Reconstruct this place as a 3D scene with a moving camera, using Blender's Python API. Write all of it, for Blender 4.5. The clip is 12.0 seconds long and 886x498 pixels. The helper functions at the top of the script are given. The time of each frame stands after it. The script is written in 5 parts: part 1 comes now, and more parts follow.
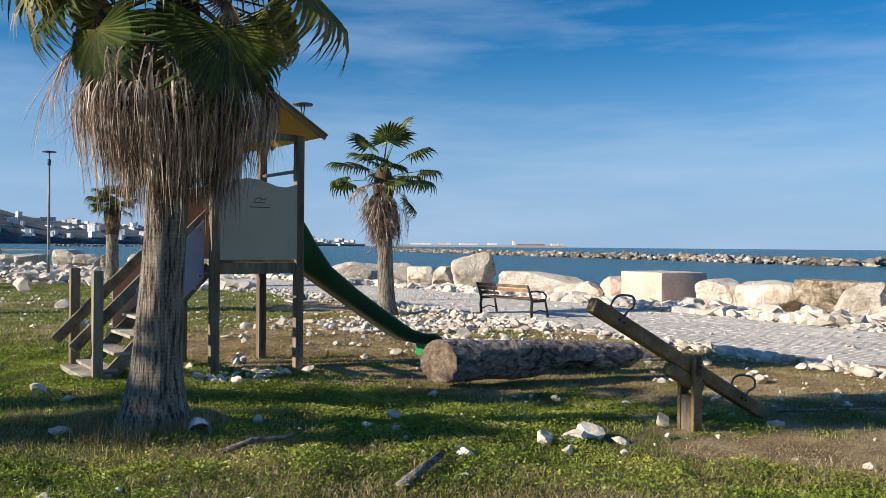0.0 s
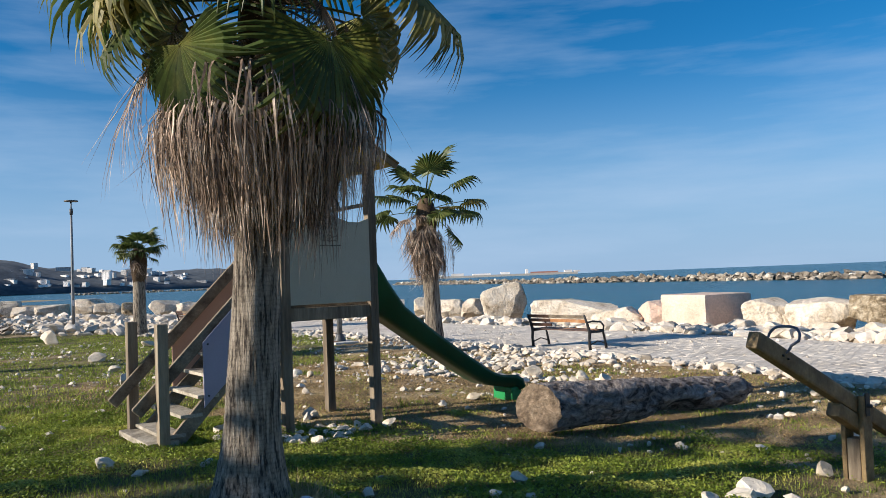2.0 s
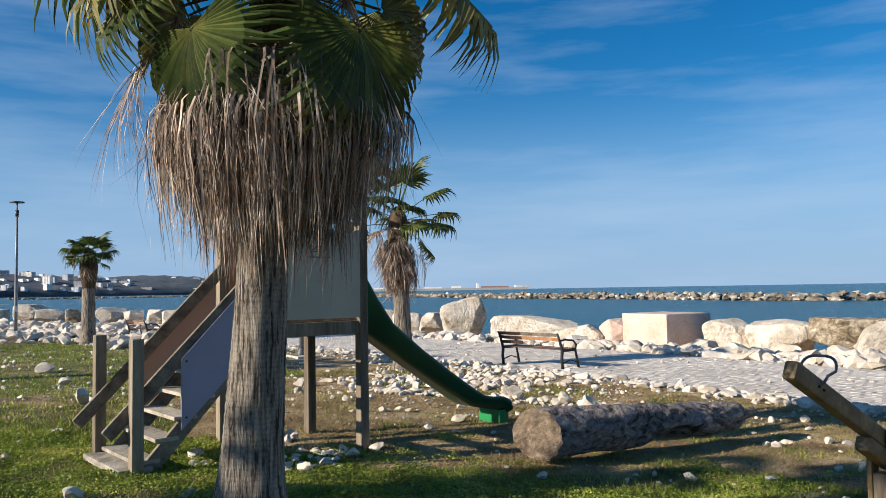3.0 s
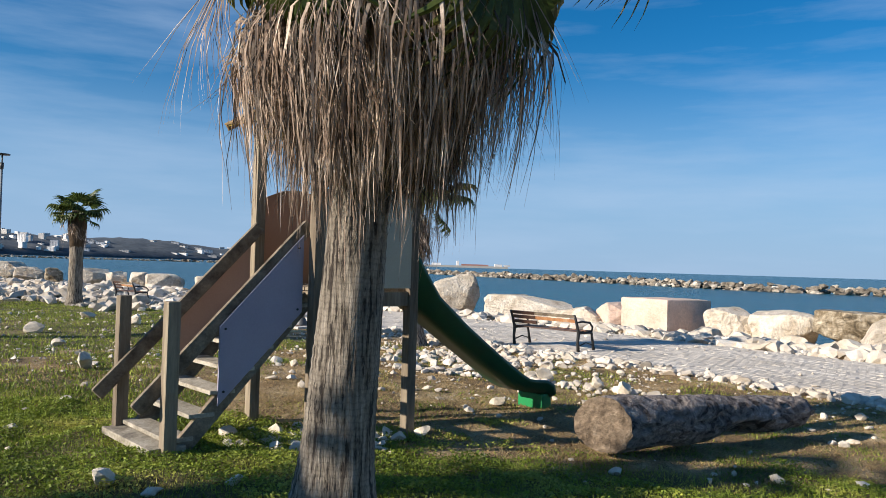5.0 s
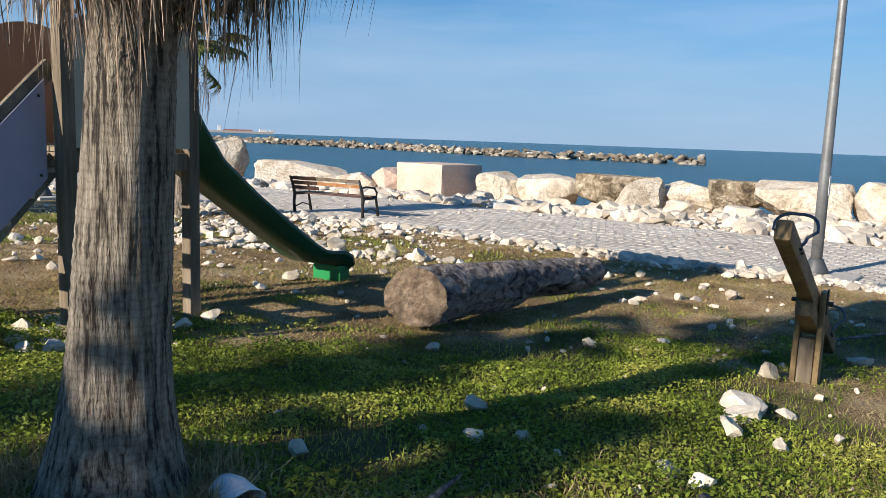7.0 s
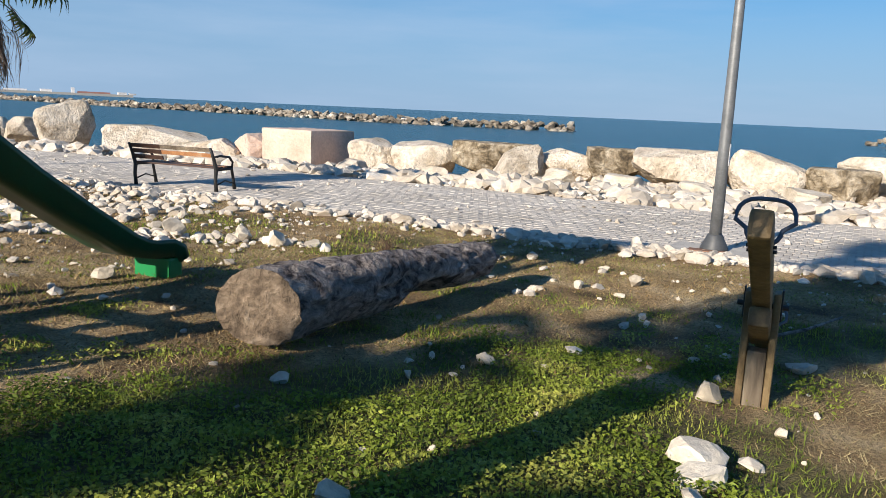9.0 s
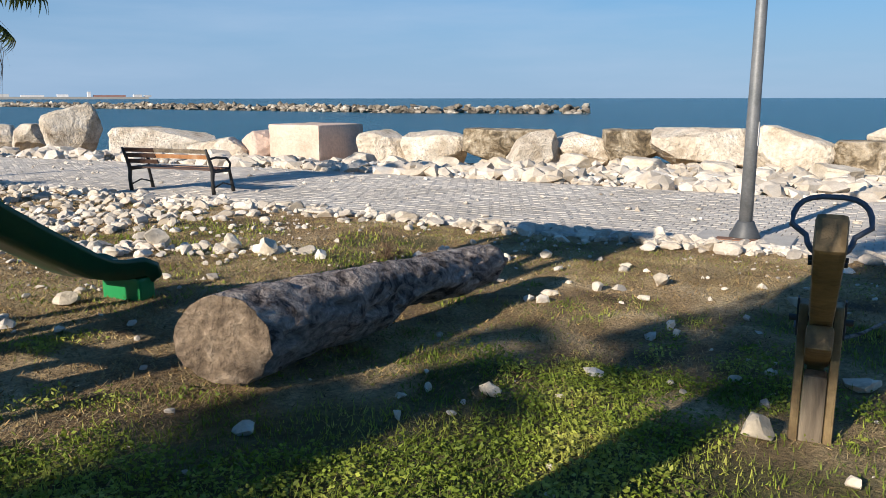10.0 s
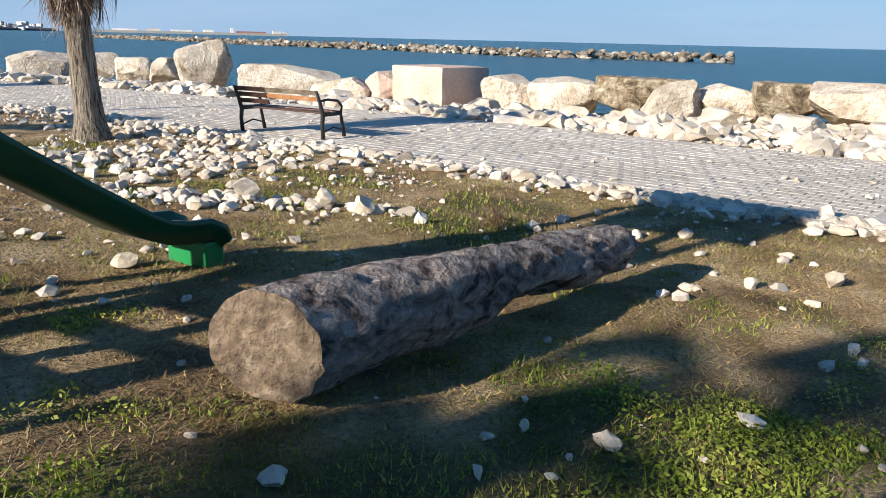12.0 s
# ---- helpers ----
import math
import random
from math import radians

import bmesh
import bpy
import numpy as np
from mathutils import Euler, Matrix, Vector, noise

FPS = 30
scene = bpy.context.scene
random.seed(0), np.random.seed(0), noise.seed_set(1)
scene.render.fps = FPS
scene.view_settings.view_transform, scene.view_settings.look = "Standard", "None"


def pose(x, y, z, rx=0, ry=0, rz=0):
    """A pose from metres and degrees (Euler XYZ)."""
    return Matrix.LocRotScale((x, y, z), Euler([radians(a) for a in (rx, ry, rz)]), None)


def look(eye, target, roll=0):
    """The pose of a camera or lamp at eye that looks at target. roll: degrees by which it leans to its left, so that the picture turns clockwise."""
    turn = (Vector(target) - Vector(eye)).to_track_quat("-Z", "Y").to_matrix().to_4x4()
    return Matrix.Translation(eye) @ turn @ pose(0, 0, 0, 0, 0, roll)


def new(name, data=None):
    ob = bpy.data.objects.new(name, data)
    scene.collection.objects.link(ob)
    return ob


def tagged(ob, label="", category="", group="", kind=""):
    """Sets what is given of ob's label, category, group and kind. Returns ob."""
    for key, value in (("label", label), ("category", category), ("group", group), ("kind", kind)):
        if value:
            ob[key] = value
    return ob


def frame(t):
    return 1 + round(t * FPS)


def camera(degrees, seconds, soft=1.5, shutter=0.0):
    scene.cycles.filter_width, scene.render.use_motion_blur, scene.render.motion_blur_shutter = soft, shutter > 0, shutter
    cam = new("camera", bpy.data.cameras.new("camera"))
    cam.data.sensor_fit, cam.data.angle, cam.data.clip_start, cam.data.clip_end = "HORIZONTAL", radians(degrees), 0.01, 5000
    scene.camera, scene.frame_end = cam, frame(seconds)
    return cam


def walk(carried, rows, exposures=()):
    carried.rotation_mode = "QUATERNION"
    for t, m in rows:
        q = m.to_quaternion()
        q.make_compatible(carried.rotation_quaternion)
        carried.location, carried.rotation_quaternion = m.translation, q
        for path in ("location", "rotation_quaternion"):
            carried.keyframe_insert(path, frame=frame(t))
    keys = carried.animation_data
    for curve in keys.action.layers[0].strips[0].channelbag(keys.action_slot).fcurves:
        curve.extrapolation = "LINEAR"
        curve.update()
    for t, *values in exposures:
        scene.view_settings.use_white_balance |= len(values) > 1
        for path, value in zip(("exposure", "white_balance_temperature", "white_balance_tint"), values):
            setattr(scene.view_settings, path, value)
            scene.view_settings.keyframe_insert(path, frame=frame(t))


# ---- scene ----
cam = camera(59.4, 12.0, 0.5)
PATH = [
    (0, (0.96, 1.511, 1.537), (1.009, 3.51, 1.529), 0.51),
    (0.5, (0.779, 1.744, 1.536), (0.711, 3.743, 1.529), 0.90),
    (1, (0.517, 1.857, 1.557), (0.448, 3.856, 1.536), 1.87),
    (1.5, (0.349, 2.022, 1.568), (0.334, 4.022, 1.535), 0.64),
    (2, (0.234, 2.311, 1.577), (0.253, 4.309, 1.651), -2.19),
    (2.5, (0.023, 2.528, 1.581), (0.064, 4.525, 1.669), -1.27),
    (2.7, (-0.054, 2.605, 1.622), (0.086, 4.597, 1.72), -1.12),
    (4.3, (-0.632, 3.158, 1.596), (-0.503, 5.15, 1.708), 0.05),
    (4.5, (-0.699, 3.216, 1.608), (-0.544, 5.208, 1.704), 0.46),
    (5, (-0.787, 3.442, 1.571), (-0.594, 5.432, 1.615), 1.70),
    (5.5, (-0.835, 3.654, 1.541), (-0.608, 5.637, 1.415), 2.08),
    (6, (-0.955, 3.885, 1.545), (-0.401, 5.79, 1.292), 3.98),
    (6.5, (-0.981, 4.076, 1.536), (-0.281, 5.922, 1.215), 3.28),
    (7, (-0.885, 4.25, 1.505), (-0.116, 6.075, 1.226), 2.07),
    (7.5, (-0.728, 4.566, 1.487), (0.257, 6.291, 1.247), 2.18),
    (7.7, (-0.684, 4.671, 1.486), (0.388, 6.341, 1.235), 2.08),
    (9.3, (-0.109, 5.606, 1.451), (0.934, 7.273, 1.085), 2.56),
    (9.5, (-0.008, 5.721, 1.425), (1.042, 7.38, 1.048), 2.06),
    (10, (0.212, 5.91, 1.481), (1.215, 7.598, 1.099), -0.05),
    (10.5, (0.289, 6.159, 1.461), (1.195, 7.9, 1.076), 0.52),
    (11, (0.379, 6.353, 1.466), (1.25, 8.104, 1.049), 2.28),
    (11.5, (0.605, 6.547, 1.478), (1.432, 8.303, 0.999), 2.14),
    (12, (0.736, 6.74, 1.473), (1.448, 8.535, 0.951), 1.34),
]
walk(cam, [(t, look(eye, target, roll)) for t, eye, target, roll in PATH], [(0, 0.58), (7.7, 0.56), (9.3, 0.50), (10.5, 0.48), (11.5, 0.50), (12, 0.68)])

# ---- light ----
SUN_TO = Vector((-0.952, -0.306, 0.0)).normalized()
ELEV = radians(22.5)
sun_dir = Vector((SUN_TO.x * math.cos(ELEV), SUN_TO.y * math.cos(ELEV), math.sin(ELEV)))
sun_data = bpy.data.lights.new("sun", "SUN")
sun_data.energy, sun_data.angle, sun_data.color = 5.0, radians(0.55), (1.0, 0.895, 0.765)
sun = new("sun", sun_data)
sun.matrix_world = look((0, 0, 40), Vector((0, 0, 40)) - sun_dir)

world = bpy.data.worlds.new("sky")
scene.world = world
world.use_nodes = True
wt = world.node_tree
wt.nodes.clear()
w_out = wt.nodes.new("ShaderNodeOutputWorld")
w_bg = wt.nodes.new("ShaderNodeBackground")
w_sky = wt.nodes.new("ShaderNodeTexSky")
w_sky.sky_type = "NISHITA"
w_sky.sun_disc = False
w_sky.sun_elevation = ELEV
w_sky.sun_rotation = math.atan2(SUN_TO.x, SUN_TO.y) % (2 * math.pi)
w_sky.air_density, w_sky.dust_density, w_sky.ozone_density = 1.0, 0.0, 4.0
w_bg.inputs["Strength"].default_value = 0.060
# thin cirrus streaks over the whole sky
w_co = wt.nodes.new("ShaderNodeTexCoord")
w_map = wt.nodes.new("ShaderNodeMapping")
w_map.inputs["Scale"].default_value = (1.6, 1.6, 11.0)
w_map.inputs["Rotation"].default_value = (0.06, 0.05, 0.4)
w_noise = wt.nodes.new("ShaderNodeTexNoise")
w_noise.inputs["Scale"].default_value = 1.5
w_noise.inputs["Detail"].default_value = 7.0
w_noise.inputs["Roughness"].default_value = 0.55
w_ramp = wt.nodes.new("ShaderNodeValToRGB")
w_ramp.color_ramp.elements[0].position = 0.44
w_ramp.color_ramp.elements[0].color = (0, 0, 0, 1)
w_ramp.color_ramp.elements[1].position = 0.74
w_ramp.color_ramp.elements[1].color = (0.42, 0.42, 0.42, 1)
w_mix = wt.nodes.new("ShaderNodeMix")
w_mix.data_type = "RGBA"
w_mix.inputs["B"].default_value = (5.6, 7.2, 9.6, 1)
wt.links.new(w_co.outputs["Generated"], w_map.inputs["Vector"])
wt.links.new(w_map.outputs[0], w_noise.inputs["Vector"])
wt.links.new(w_noise.outputs["Fac"], w_ramp.inputs[0])
wt.links.new(w_ramp.outputs[0], w_mix.inputs["Factor"])
# clear winter air: deeper blue overhead, pale blue haze round the whole horizon
w_tint = wt.nodes.new("ShaderNodeMix")
w_tint.data_type, w_tint.blend_type = "RGBA", "MULTIPLY"
w_tint.inputs["Factor"].default_value = 1.0
w_tint.inputs["B"].default_value = (0.74, 1.04, 1.22, 1)
w_sat = wt.nodes.new("ShaderNodeHueSaturation")
w_sat.inputs["Saturation"].default_value = 1.18
w_sep = wt.nodes.new("ShaderNodeSeparateXYZ")
w_hz = wt.nodes.new("ShaderNodeMapRange")
w_hz.interpolation_type = "SMOOTHERSTEP"
w_hz.inputs["From Min"].default_value, w_hz.inputs["From Max"].default_value = -0.02, 0.30
w_hz.inputs["To Min"].default_value, w_hz.inputs["To Max"].default_value = 0.88, 0.0
w_haze = wt.nodes.new("ShaderNodeMix")
w_haze.data_type = "RGBA"
w_haze.inputs["B"].default_value = (3.7, 5.5, 8.4, 1)
wt.links.new(w_sky.outputs[0], w_tint.inputs["A"])
wt.links.new(w_tint.outputs["Result"], w_sat.inputs["Color"])
wt.links.new(w_co.outputs["Generated"], w_sep.inputs[0])
wt.links.new(w_sep.outputs["Z"], w_hz.inputs["Value"])
wt.links.new(w_hz.outputs[0], w_haze.inputs["Factor"])
wt.links.new(w_sat.outputs[0], w_haze.inputs["A"])
wt.links.new(w_haze.outputs["Result"], w_mix.inputs["A"])
wt.links.new(w_mix.outputs["Result"], w_bg.inputs[0])
wt.links.new(w_bg.outputs[0], w_out.inputs[0])


# ---- materials ----
def mat(name, cols, scale=3.0, rough=0.8, bump=0.3, bscale=60.0, metal=0.0, stretch=(1, 1, 1), rnd=0.0, island=0.0, fine=0.25, local=False, spec=0.4, dist=0.0, through_light=0.0, deep=0.02):
    """A procedural surface: cols is a list of (position, colour) over broad noise; fine grain, relief and spread between pieces on top."""
    m = bpy.data.materials.new(name)
    m.use_nodes = True
    t = m.node_tree
    b = t.nodes["Principled BSDF"]
    b.inputs["Roughness"].default_value = rough
    b.inputs["Metallic"].default_value = metal
    b.inputs["Specular IOR Level"].default_value = spec
    if local:
        co = t.nodes.new("ShaderNodeTexCoord").outputs["Object"]
    else:
        co = t.nodes.new("ShaderNodeNewGeometry").outputs["Position"]
    mp = t.nodes.new("ShaderNodeMapping")
    mp.inputs["Scale"].default_value = stretch
    t.links.new(co, mp.inputs["Vector"])
    n1 = t.nodes.new("ShaderNodeTexNoise")
    n1.inputs["Scale"].default_value, n1.inputs["Detail"].default_value, n1.inputs["Distortion"].default_value = scale, 6.0, dist
    n1.inputs["Roughness"].default_value = 0.6
    t.links.new(mp.outputs[0], n1.inputs["Vector"])
    r = t.nodes.new("ShaderNodeValToRGB")
    while len(r.color_ramp.elements) < len(cols):
        r.color_ramp.elements.new(0.5)
    for e, (p, c) in zip(r.color_ramp.elements, cols):
        e.position, e.color = p, (*c, 1)
    t.links.new(n1.outputs["Fac"], r.inputs[0])
    n2 = t.nodes.new("ShaderNodeTexNoise")
    n2.inputs["Scale"].default_value, n2.inputs["Detail"].default_value = bscale, 5.0
    n2.inputs["Roughness"].default_value = 0.65
    t.links.new(mp.outputs[0], n2.inputs["Vector"])
    mr = t.nodes.new("ShaderNodeMapRange")
    mr.inputs["From Min"].default_value, mr.inputs["From Max"].default_value = 0.3, 0.7
    mr.inputs["To Min"].default_value, mr.inputs["To Max"].default_value = 1 - fine, 1 + fine
    t.links.new(n2.outputs["Fac"], mr.inputs["Value"])
    val = mr.outputs[0]
    for amount, node, socket in ((rnd, "ShaderNodeObjectInfo", "Random"), (island, "ShaderNodeNewGeometry", "Random Per Island")):
        if amount:
            src = t.nodes.new(node)
            k = t.nodes.new("ShaderNodeMapRange")
            k.inputs["To Min"].default_value, k.inputs["To Max"].default_value = 1 - amount, 1 + amount
            t.links.new(src.outputs[socket], k.inputs["Value"])
            mul = t.nodes.new("ShaderNodeMath")
            mul.operation = "MULTIPLY"
            t.links.new(val, mul.inputs[0])
            t.links.new(k.outputs[0], mul.inputs[1])
            val = mul.outputs[0]
    h = t.nodes.new("ShaderNodeHueSaturation")
    t.links.new(r.outputs[0], h.inputs["Color"])
    t.links.new(val, h.inputs["Value"])
    t.links.new(h.outputs[0], b.inputs["Base Color"])
    if bump:
        bp = t.nodes.new("ShaderNodeBump")
        bp.inputs["Strength"].default_value, bp.inputs["Distance"].default_value = bump, deep
        t.links.new(n2.outputs["Fac"], bp.inputs["Height"])
        t.links.new(bp.outputs[0], b.inputs["Normal"])
    if through_light:
        tr = t.nodes.new("ShaderNodeBsdfTranslucent")
        t.links.new(h.outputs[0], tr.inputs["Color"])
        mx = t.nodes.new("ShaderNodeMixShader")
        mx.inputs[0].default_value = through_light
        t.links.new(b.outputs[0], mx.inputs[1])
        t.links.new(tr.outputs[0], mx.inputs[2])
        t.links.new(mx.outputs[0], t.nodes["Material Output"].inputs["Surface"])
    return m


def scar_rings(m):
    """Fine wavy leaf-scar rings across a palm's bark."""
    t = m.node_tree
    b = t.nodes["Principled BSDF"]
    geo = t.nodes.new("ShaderNodeNewGeometry")
    w = t.nodes.new("ShaderNodeTexWave")
    w.wave_type, w.bands_direction = "BANDS", "Z"
    w.inputs["Scale"].default_value, w.inputs["Distortion"].default_value = 11.0, 5.0
    w.inputs["Detail"].default_value, w.inputs["Detail Scale"].default_value = 3.0, 2.5
    t.links.new(geo.outputs["Position"], w.inputs["Vector"])
    k = t.nodes.new("ShaderNodeMapRange")
    k.inputs["From Min"].default_value, k.inputs["From Max"].default_value = 0.0, 0.35
    k.inputs["To Min"].default_value, k.inputs["To Max"].default_value = 0.80, 1.0
    t.links.new(w.outputs["Fac"], k.inputs["Value"])
    mx = t.nodes.new("ShaderNodeMix")
    mx.data_type, mx.blend_type = "RGBA", "MULTIPLY"
    mx.inputs["Factor"].default_value = 1.0
    t.links.new(b.inputs["Base Color"].links[0].from_socket, mx.inputs["A"])
    t.links.new(k.outputs[0], mx.inputs["B"])
    t.links.new(mx.outputs["Result"], b.inputs["Base Color"])


M_stone = mat("white_limestone", [(0.30, (0.46, 0.385, 0.28)), (0.5, (0.64, 0.565, 0.455)), (0.72, (0.75, 0.69, 0.59))], 2.2, 0.85, 0.5, 30, rnd=0.12, fine=0.16)
M_rubble = mat("rubble_limestone", [(0.30, (0.40, 0.335, 0.25)), (0.5, (0.60, 0.53, 0.44)), (0.7, (0.72, 0.67, 0.59))], 1.4, 0.9, 0.4, 40, island=0.22, fine=0.15)
M_boulder = mat("quarried_limestone", [(0.27, (0.26, 0.20, 0.135)), (0.38, (0.54, 0.45, 0.34)), (0.54, (0.68, 0.60, 0.49)), (0.75, (0.77, 0.71, 0.62))], 1.6, 0.88, 1.0, 9, rnd=0.13, fine=0.26, dist=0.8, deep=0.10)
M_pink = mat("pink_limestone", [(0.3, (0.52, 0.37, 0.29)), (0.55, (0.64, 0.48, 0.385)), (0.75, (0.71, 0.56, 0.46))], 0.9, 0.85, 0.6, 12, fine=0.14, deep=0.04)
M_darkrock = mat("weathered_limestone", [(0.33, (0.07, 0.055, 0.038)), (0.44, (0.22, 0.17, 0.105)), (0.55, (0.42, 0.35, 0.25)), (0.68, (0.62, 0.54, 0.42))], 2.6, 0.9, 1.0, 10, fine=0.35, dist=0.8, deep=0.10)
M_sea_rock = mat("breakwater_rock", [(0.35, (0.10, 0.085, 0.065)), (0.52, (0.26, 0.22, 0.17)), (0.70, (0.62, 0.58, 0.50))], 0.35, 0.9, 0.2, 3.0, island=0.45, fine=0.25)
M_wood = mat("weathered_timber", [(0.35, (0.10, 0.075, 0.05)), (0.5, (0.19, 0.15, 0.105)), (0.68, (0.29, 0.24, 0.17))], 6.0, 0.85, 0.4, 40, stretch=(1, 1, 0.12), rnd=0.10, fine=0.25)
M_plank = mat("weathered_planks", [(0.35, (0.11, 0.085, 0.06)), (0.5, (0.20, 0.16, 0.115)), (0.7, (0.30, 0.25, 0.18))], 9.0, 0.85, 0.4, 60, stretch=(1, 0.5, 1), rnd=0.12, fine=0.25)
M_bleached = mat("bleached_planks", [(0.33, (0.20, 0.17, 0.13)), (0.5, (0.38, 0.34, 0.27)), (0.7, (0.50, 0.45, 0.37))], 9.0, 0.85, 0.4, 60, stretch=(1, 0.5, 1), rnd=0.15, fine=0.25)
M_beige = mat("beige_board", [(0.3, (0.40, 0.37, 0.28)), (0.7, (0.47, 0.44, 0.34))], 1.5, 0.55, 0.05, 80, fine=0.05)
M_brown = mat("terracotta_board", [(0.3, (0.36, 0.17, 0.09)), (0.7, (0.43, 0.21, 0.12))], 1.5, 0.55, 0.05, 80, fine=0.06)
M_purple = mat("lilac_board", [(0.3, (0.30, 0.28, 0.36)), (0.7, (0.36, 0.34, 0.43))], 1.5, 0.5, 0.05, 80, fine=0.05)
M_pinkb = mat("faded_pink_board", [(0.3, (0.44, 0.27, 0.20)), (0.7, (0.50, 0.32, 0.24))], 1.5, 0.55, 0.05, 80, fine=0.06)
M_yellow = mat("yellow_board", [(0.3, (0.62, 0.42, 0.08)), (0.7, (0.70, 0.50, 0.12))], 1.5, 0.5, 0.05, 80, fine=0.06)
M_roof = mat("roof_board", [(0.3, (0.20, 0.13, 0.06)), (0.7, (0.30, 0.20, 0.09))], 2.0, 0.7, 0.1, 60, fine=0.12)
M_print = mat("dark_print", [(0.3, (0.10, 0.095, 0.075)), (0.7, (0.13, 0.12, 0.10))], 3, 0.7, 0, fine=0.1)
M_green = mat("dark_green_plastic", [(0.3, (0.006, 0.060, 0.026)), (0.7, (0.010, 0.085, 0.038))], 2.0, 0.38, 0.06, 60, fine=0.1, spec=0.4)
M_green2 = mat("bright_green_plastic", [(0.3, (0.012, 0.21, 0.06)), (0.7, (0.02, 0.26, 0.085))], 2.0, 0.4, 0.04, 60, fine=0.08)
M_iron = mat("dark_cast_iron", [(0.3, (0.018, 0.018, 0.02)), (0.7, (0.035, 0.033, 0.03))], 6, 0.55, 0.1, 80, fine=0.2)
M_slat_dark = mat("dark_brown_slat", [(0.3, (0.05, 0.025, 0.018)), (0.7, (0.085, 0.045, 0.03))], 8, 0.6, 0.15, 60, fine=0.2)
M_slat = mat("worn_orange_slat", [(0.35, (0.34, 0.15, 0.06)), (0.55, (0.44, 0.22, 0.10)), (0.72, (0.50, 0.36, 0.24))], 5, 0.6, 0.15, 60, fine=0.2)
M_galv = mat("galvanised_steel", [(0.3, (0.15, 0.16, 0.165)), (0.7, (0.25, 0.255, 0.26))], 7, 0.5, 0.08, 60, metal=0.35, fine=0.15)
M_lamp_dark = mat("dark_grey_paint", [(0.3, (0.05, 0.055, 0.06)), (0.7, (0.08, 0.085, 0.09))], 6, 0.5, 0.08, 60, fine=0.15)
M_sticker = mat("white_sticker", [(0.3, (0.6, 0.6, 0.6)), (0.7, (0.72, 0.72, 0.72))], 9, 0.5, 0, fine=0.08)
M_concrete = mat("pale_concrete", [(0.3, (0.40, 0.37, 0.33)), (0.55, (0.52, 0.49, 0.44)), (0.75, (0.60, 0.57, 0.52))], 3, 0.9, 0.3, 60, fine=0.15)
M_rust = mat("rusty_cover", [(0.3, (0.16, 0.08, 0.05)), (0.7, (0.30, 0.17, 0.11))], 9, 0.8, 0.3, 70, fine=0.25)
M_paver = mat("concrete_paver", [(0.30, (0.44, 0.395, 0.335)), (0.5, (0.55, 0.50, 0.435)), (0.7, (0.62, 0.57, 0.50))], 0.8, 0.9, 0.35, 70, rnd=0.10, island=0.0, fine=0.14)
M_paver_far = mat("concrete_pavers", [(0.30, (0.44, 0.395, 0.335)), (0.5, (0.55, 0.50, 0.435)), (0.7, (0.62, 0.57, 0.50))], 0.8, 0.9, 0.35, 70, island=0.10, fine=0.14)
M_joint = mat("sandy_joint", [(0.3, (0.40, 0.36, 0.30)), (0.7, (0.52, 0.47, 0.40))], 4, 0.95, 0.3, 90, fine=0.2)
M_tube = mat("painted_steel_tube", [(0.3, (0.09, 0.10, 0.125)), (0.7, (0.16, 0.17, 0.20))], 12, 0.45, 0.05, 60, metal=0.3, fine=0.15)
M_seesaw = mat("varnished_timber", [(0.33, (0.085, 0.055, 0.024)), (0.5, (0.17, 0.115, 0.052)), (0.68, (0.26, 0.185, 0.09))], 9, 0.6, 0.35, 45, stretch=(0.5, 0.5, 0.5), fine=0.25)
M_bark = mat("palm_bark", [(0.40, (0.050, 0.040, 0.032)), (0.455, (0.20, 0.168, 0.13)), (0.56, (0.30, 0.258, 0.205)), (0.68, (0.40, 0.35, 0.285))], 46, 0.95, 1.0, 75, stretch=(1, 1, 0.09), fine=0.40, deep=0.03)
scar_rings(M_bark)
M_fibre = mat("palm_fibre", [(0.3, (0.045, 0.030, 0.020)), (0.7, (0.13, 0.085, 0.05))], 12, 0.95, 0.6, 60, stretch=(1, 1, 0.3), fine=0.3)
M_dead = mat("dead_palm_leaf", [(0.30, (0.105, 0.066, 0.047)), (0.5, (0.31, 0.225, 0.165)), (0.64, (0.62, 0.51, 0.41))], 5.0, 0.7, 0.2, 50, island=0.85, fine=0.2, through_light=0.28)
M_leaf = mat("palm_leaf", [(0.30, (0.034, 0.060, 0.016)), (0.52, (0.085, 0.120, 0.028)), (0.72, (0.22, 0.215, 0.055))], 3.0, 0.45, 0.1, 60, island=0.35, fine=0.15, through_light=0.40)
M_leaf2 = mat("yellowing_palm_leaf", [(0.30, (0.07, 0.08, 0.02)), (0.5, (0.20, 0.19, 0.05)), (0.70, (0.38, 0.31, 0.13))], 3.0, 0.55, 0.1, 60, island=0.35, fine=0.15, through_light=0.25)
M_grass = mat("green_grass", [(0.30, (0.075, 0.115, 0.012)), (0.5, (0.215, 0.275, 0.032)), (0.70, (0.48, 0.46, 0.105))], 1.6, 0.65, 0, 30, island=0.35, fine=0.15, through_light=0.3)
M_dry = mat("dry_grass", [(0.30, (0.20, 0.155, 0.075)), (0.5, (0.33, 0.26, 0.13)), (0.70, (0.46, 0.385, 0.21))], 1.8, 0.75, 0, 30, island=0.35, fine=0.15, through_light=0.25)
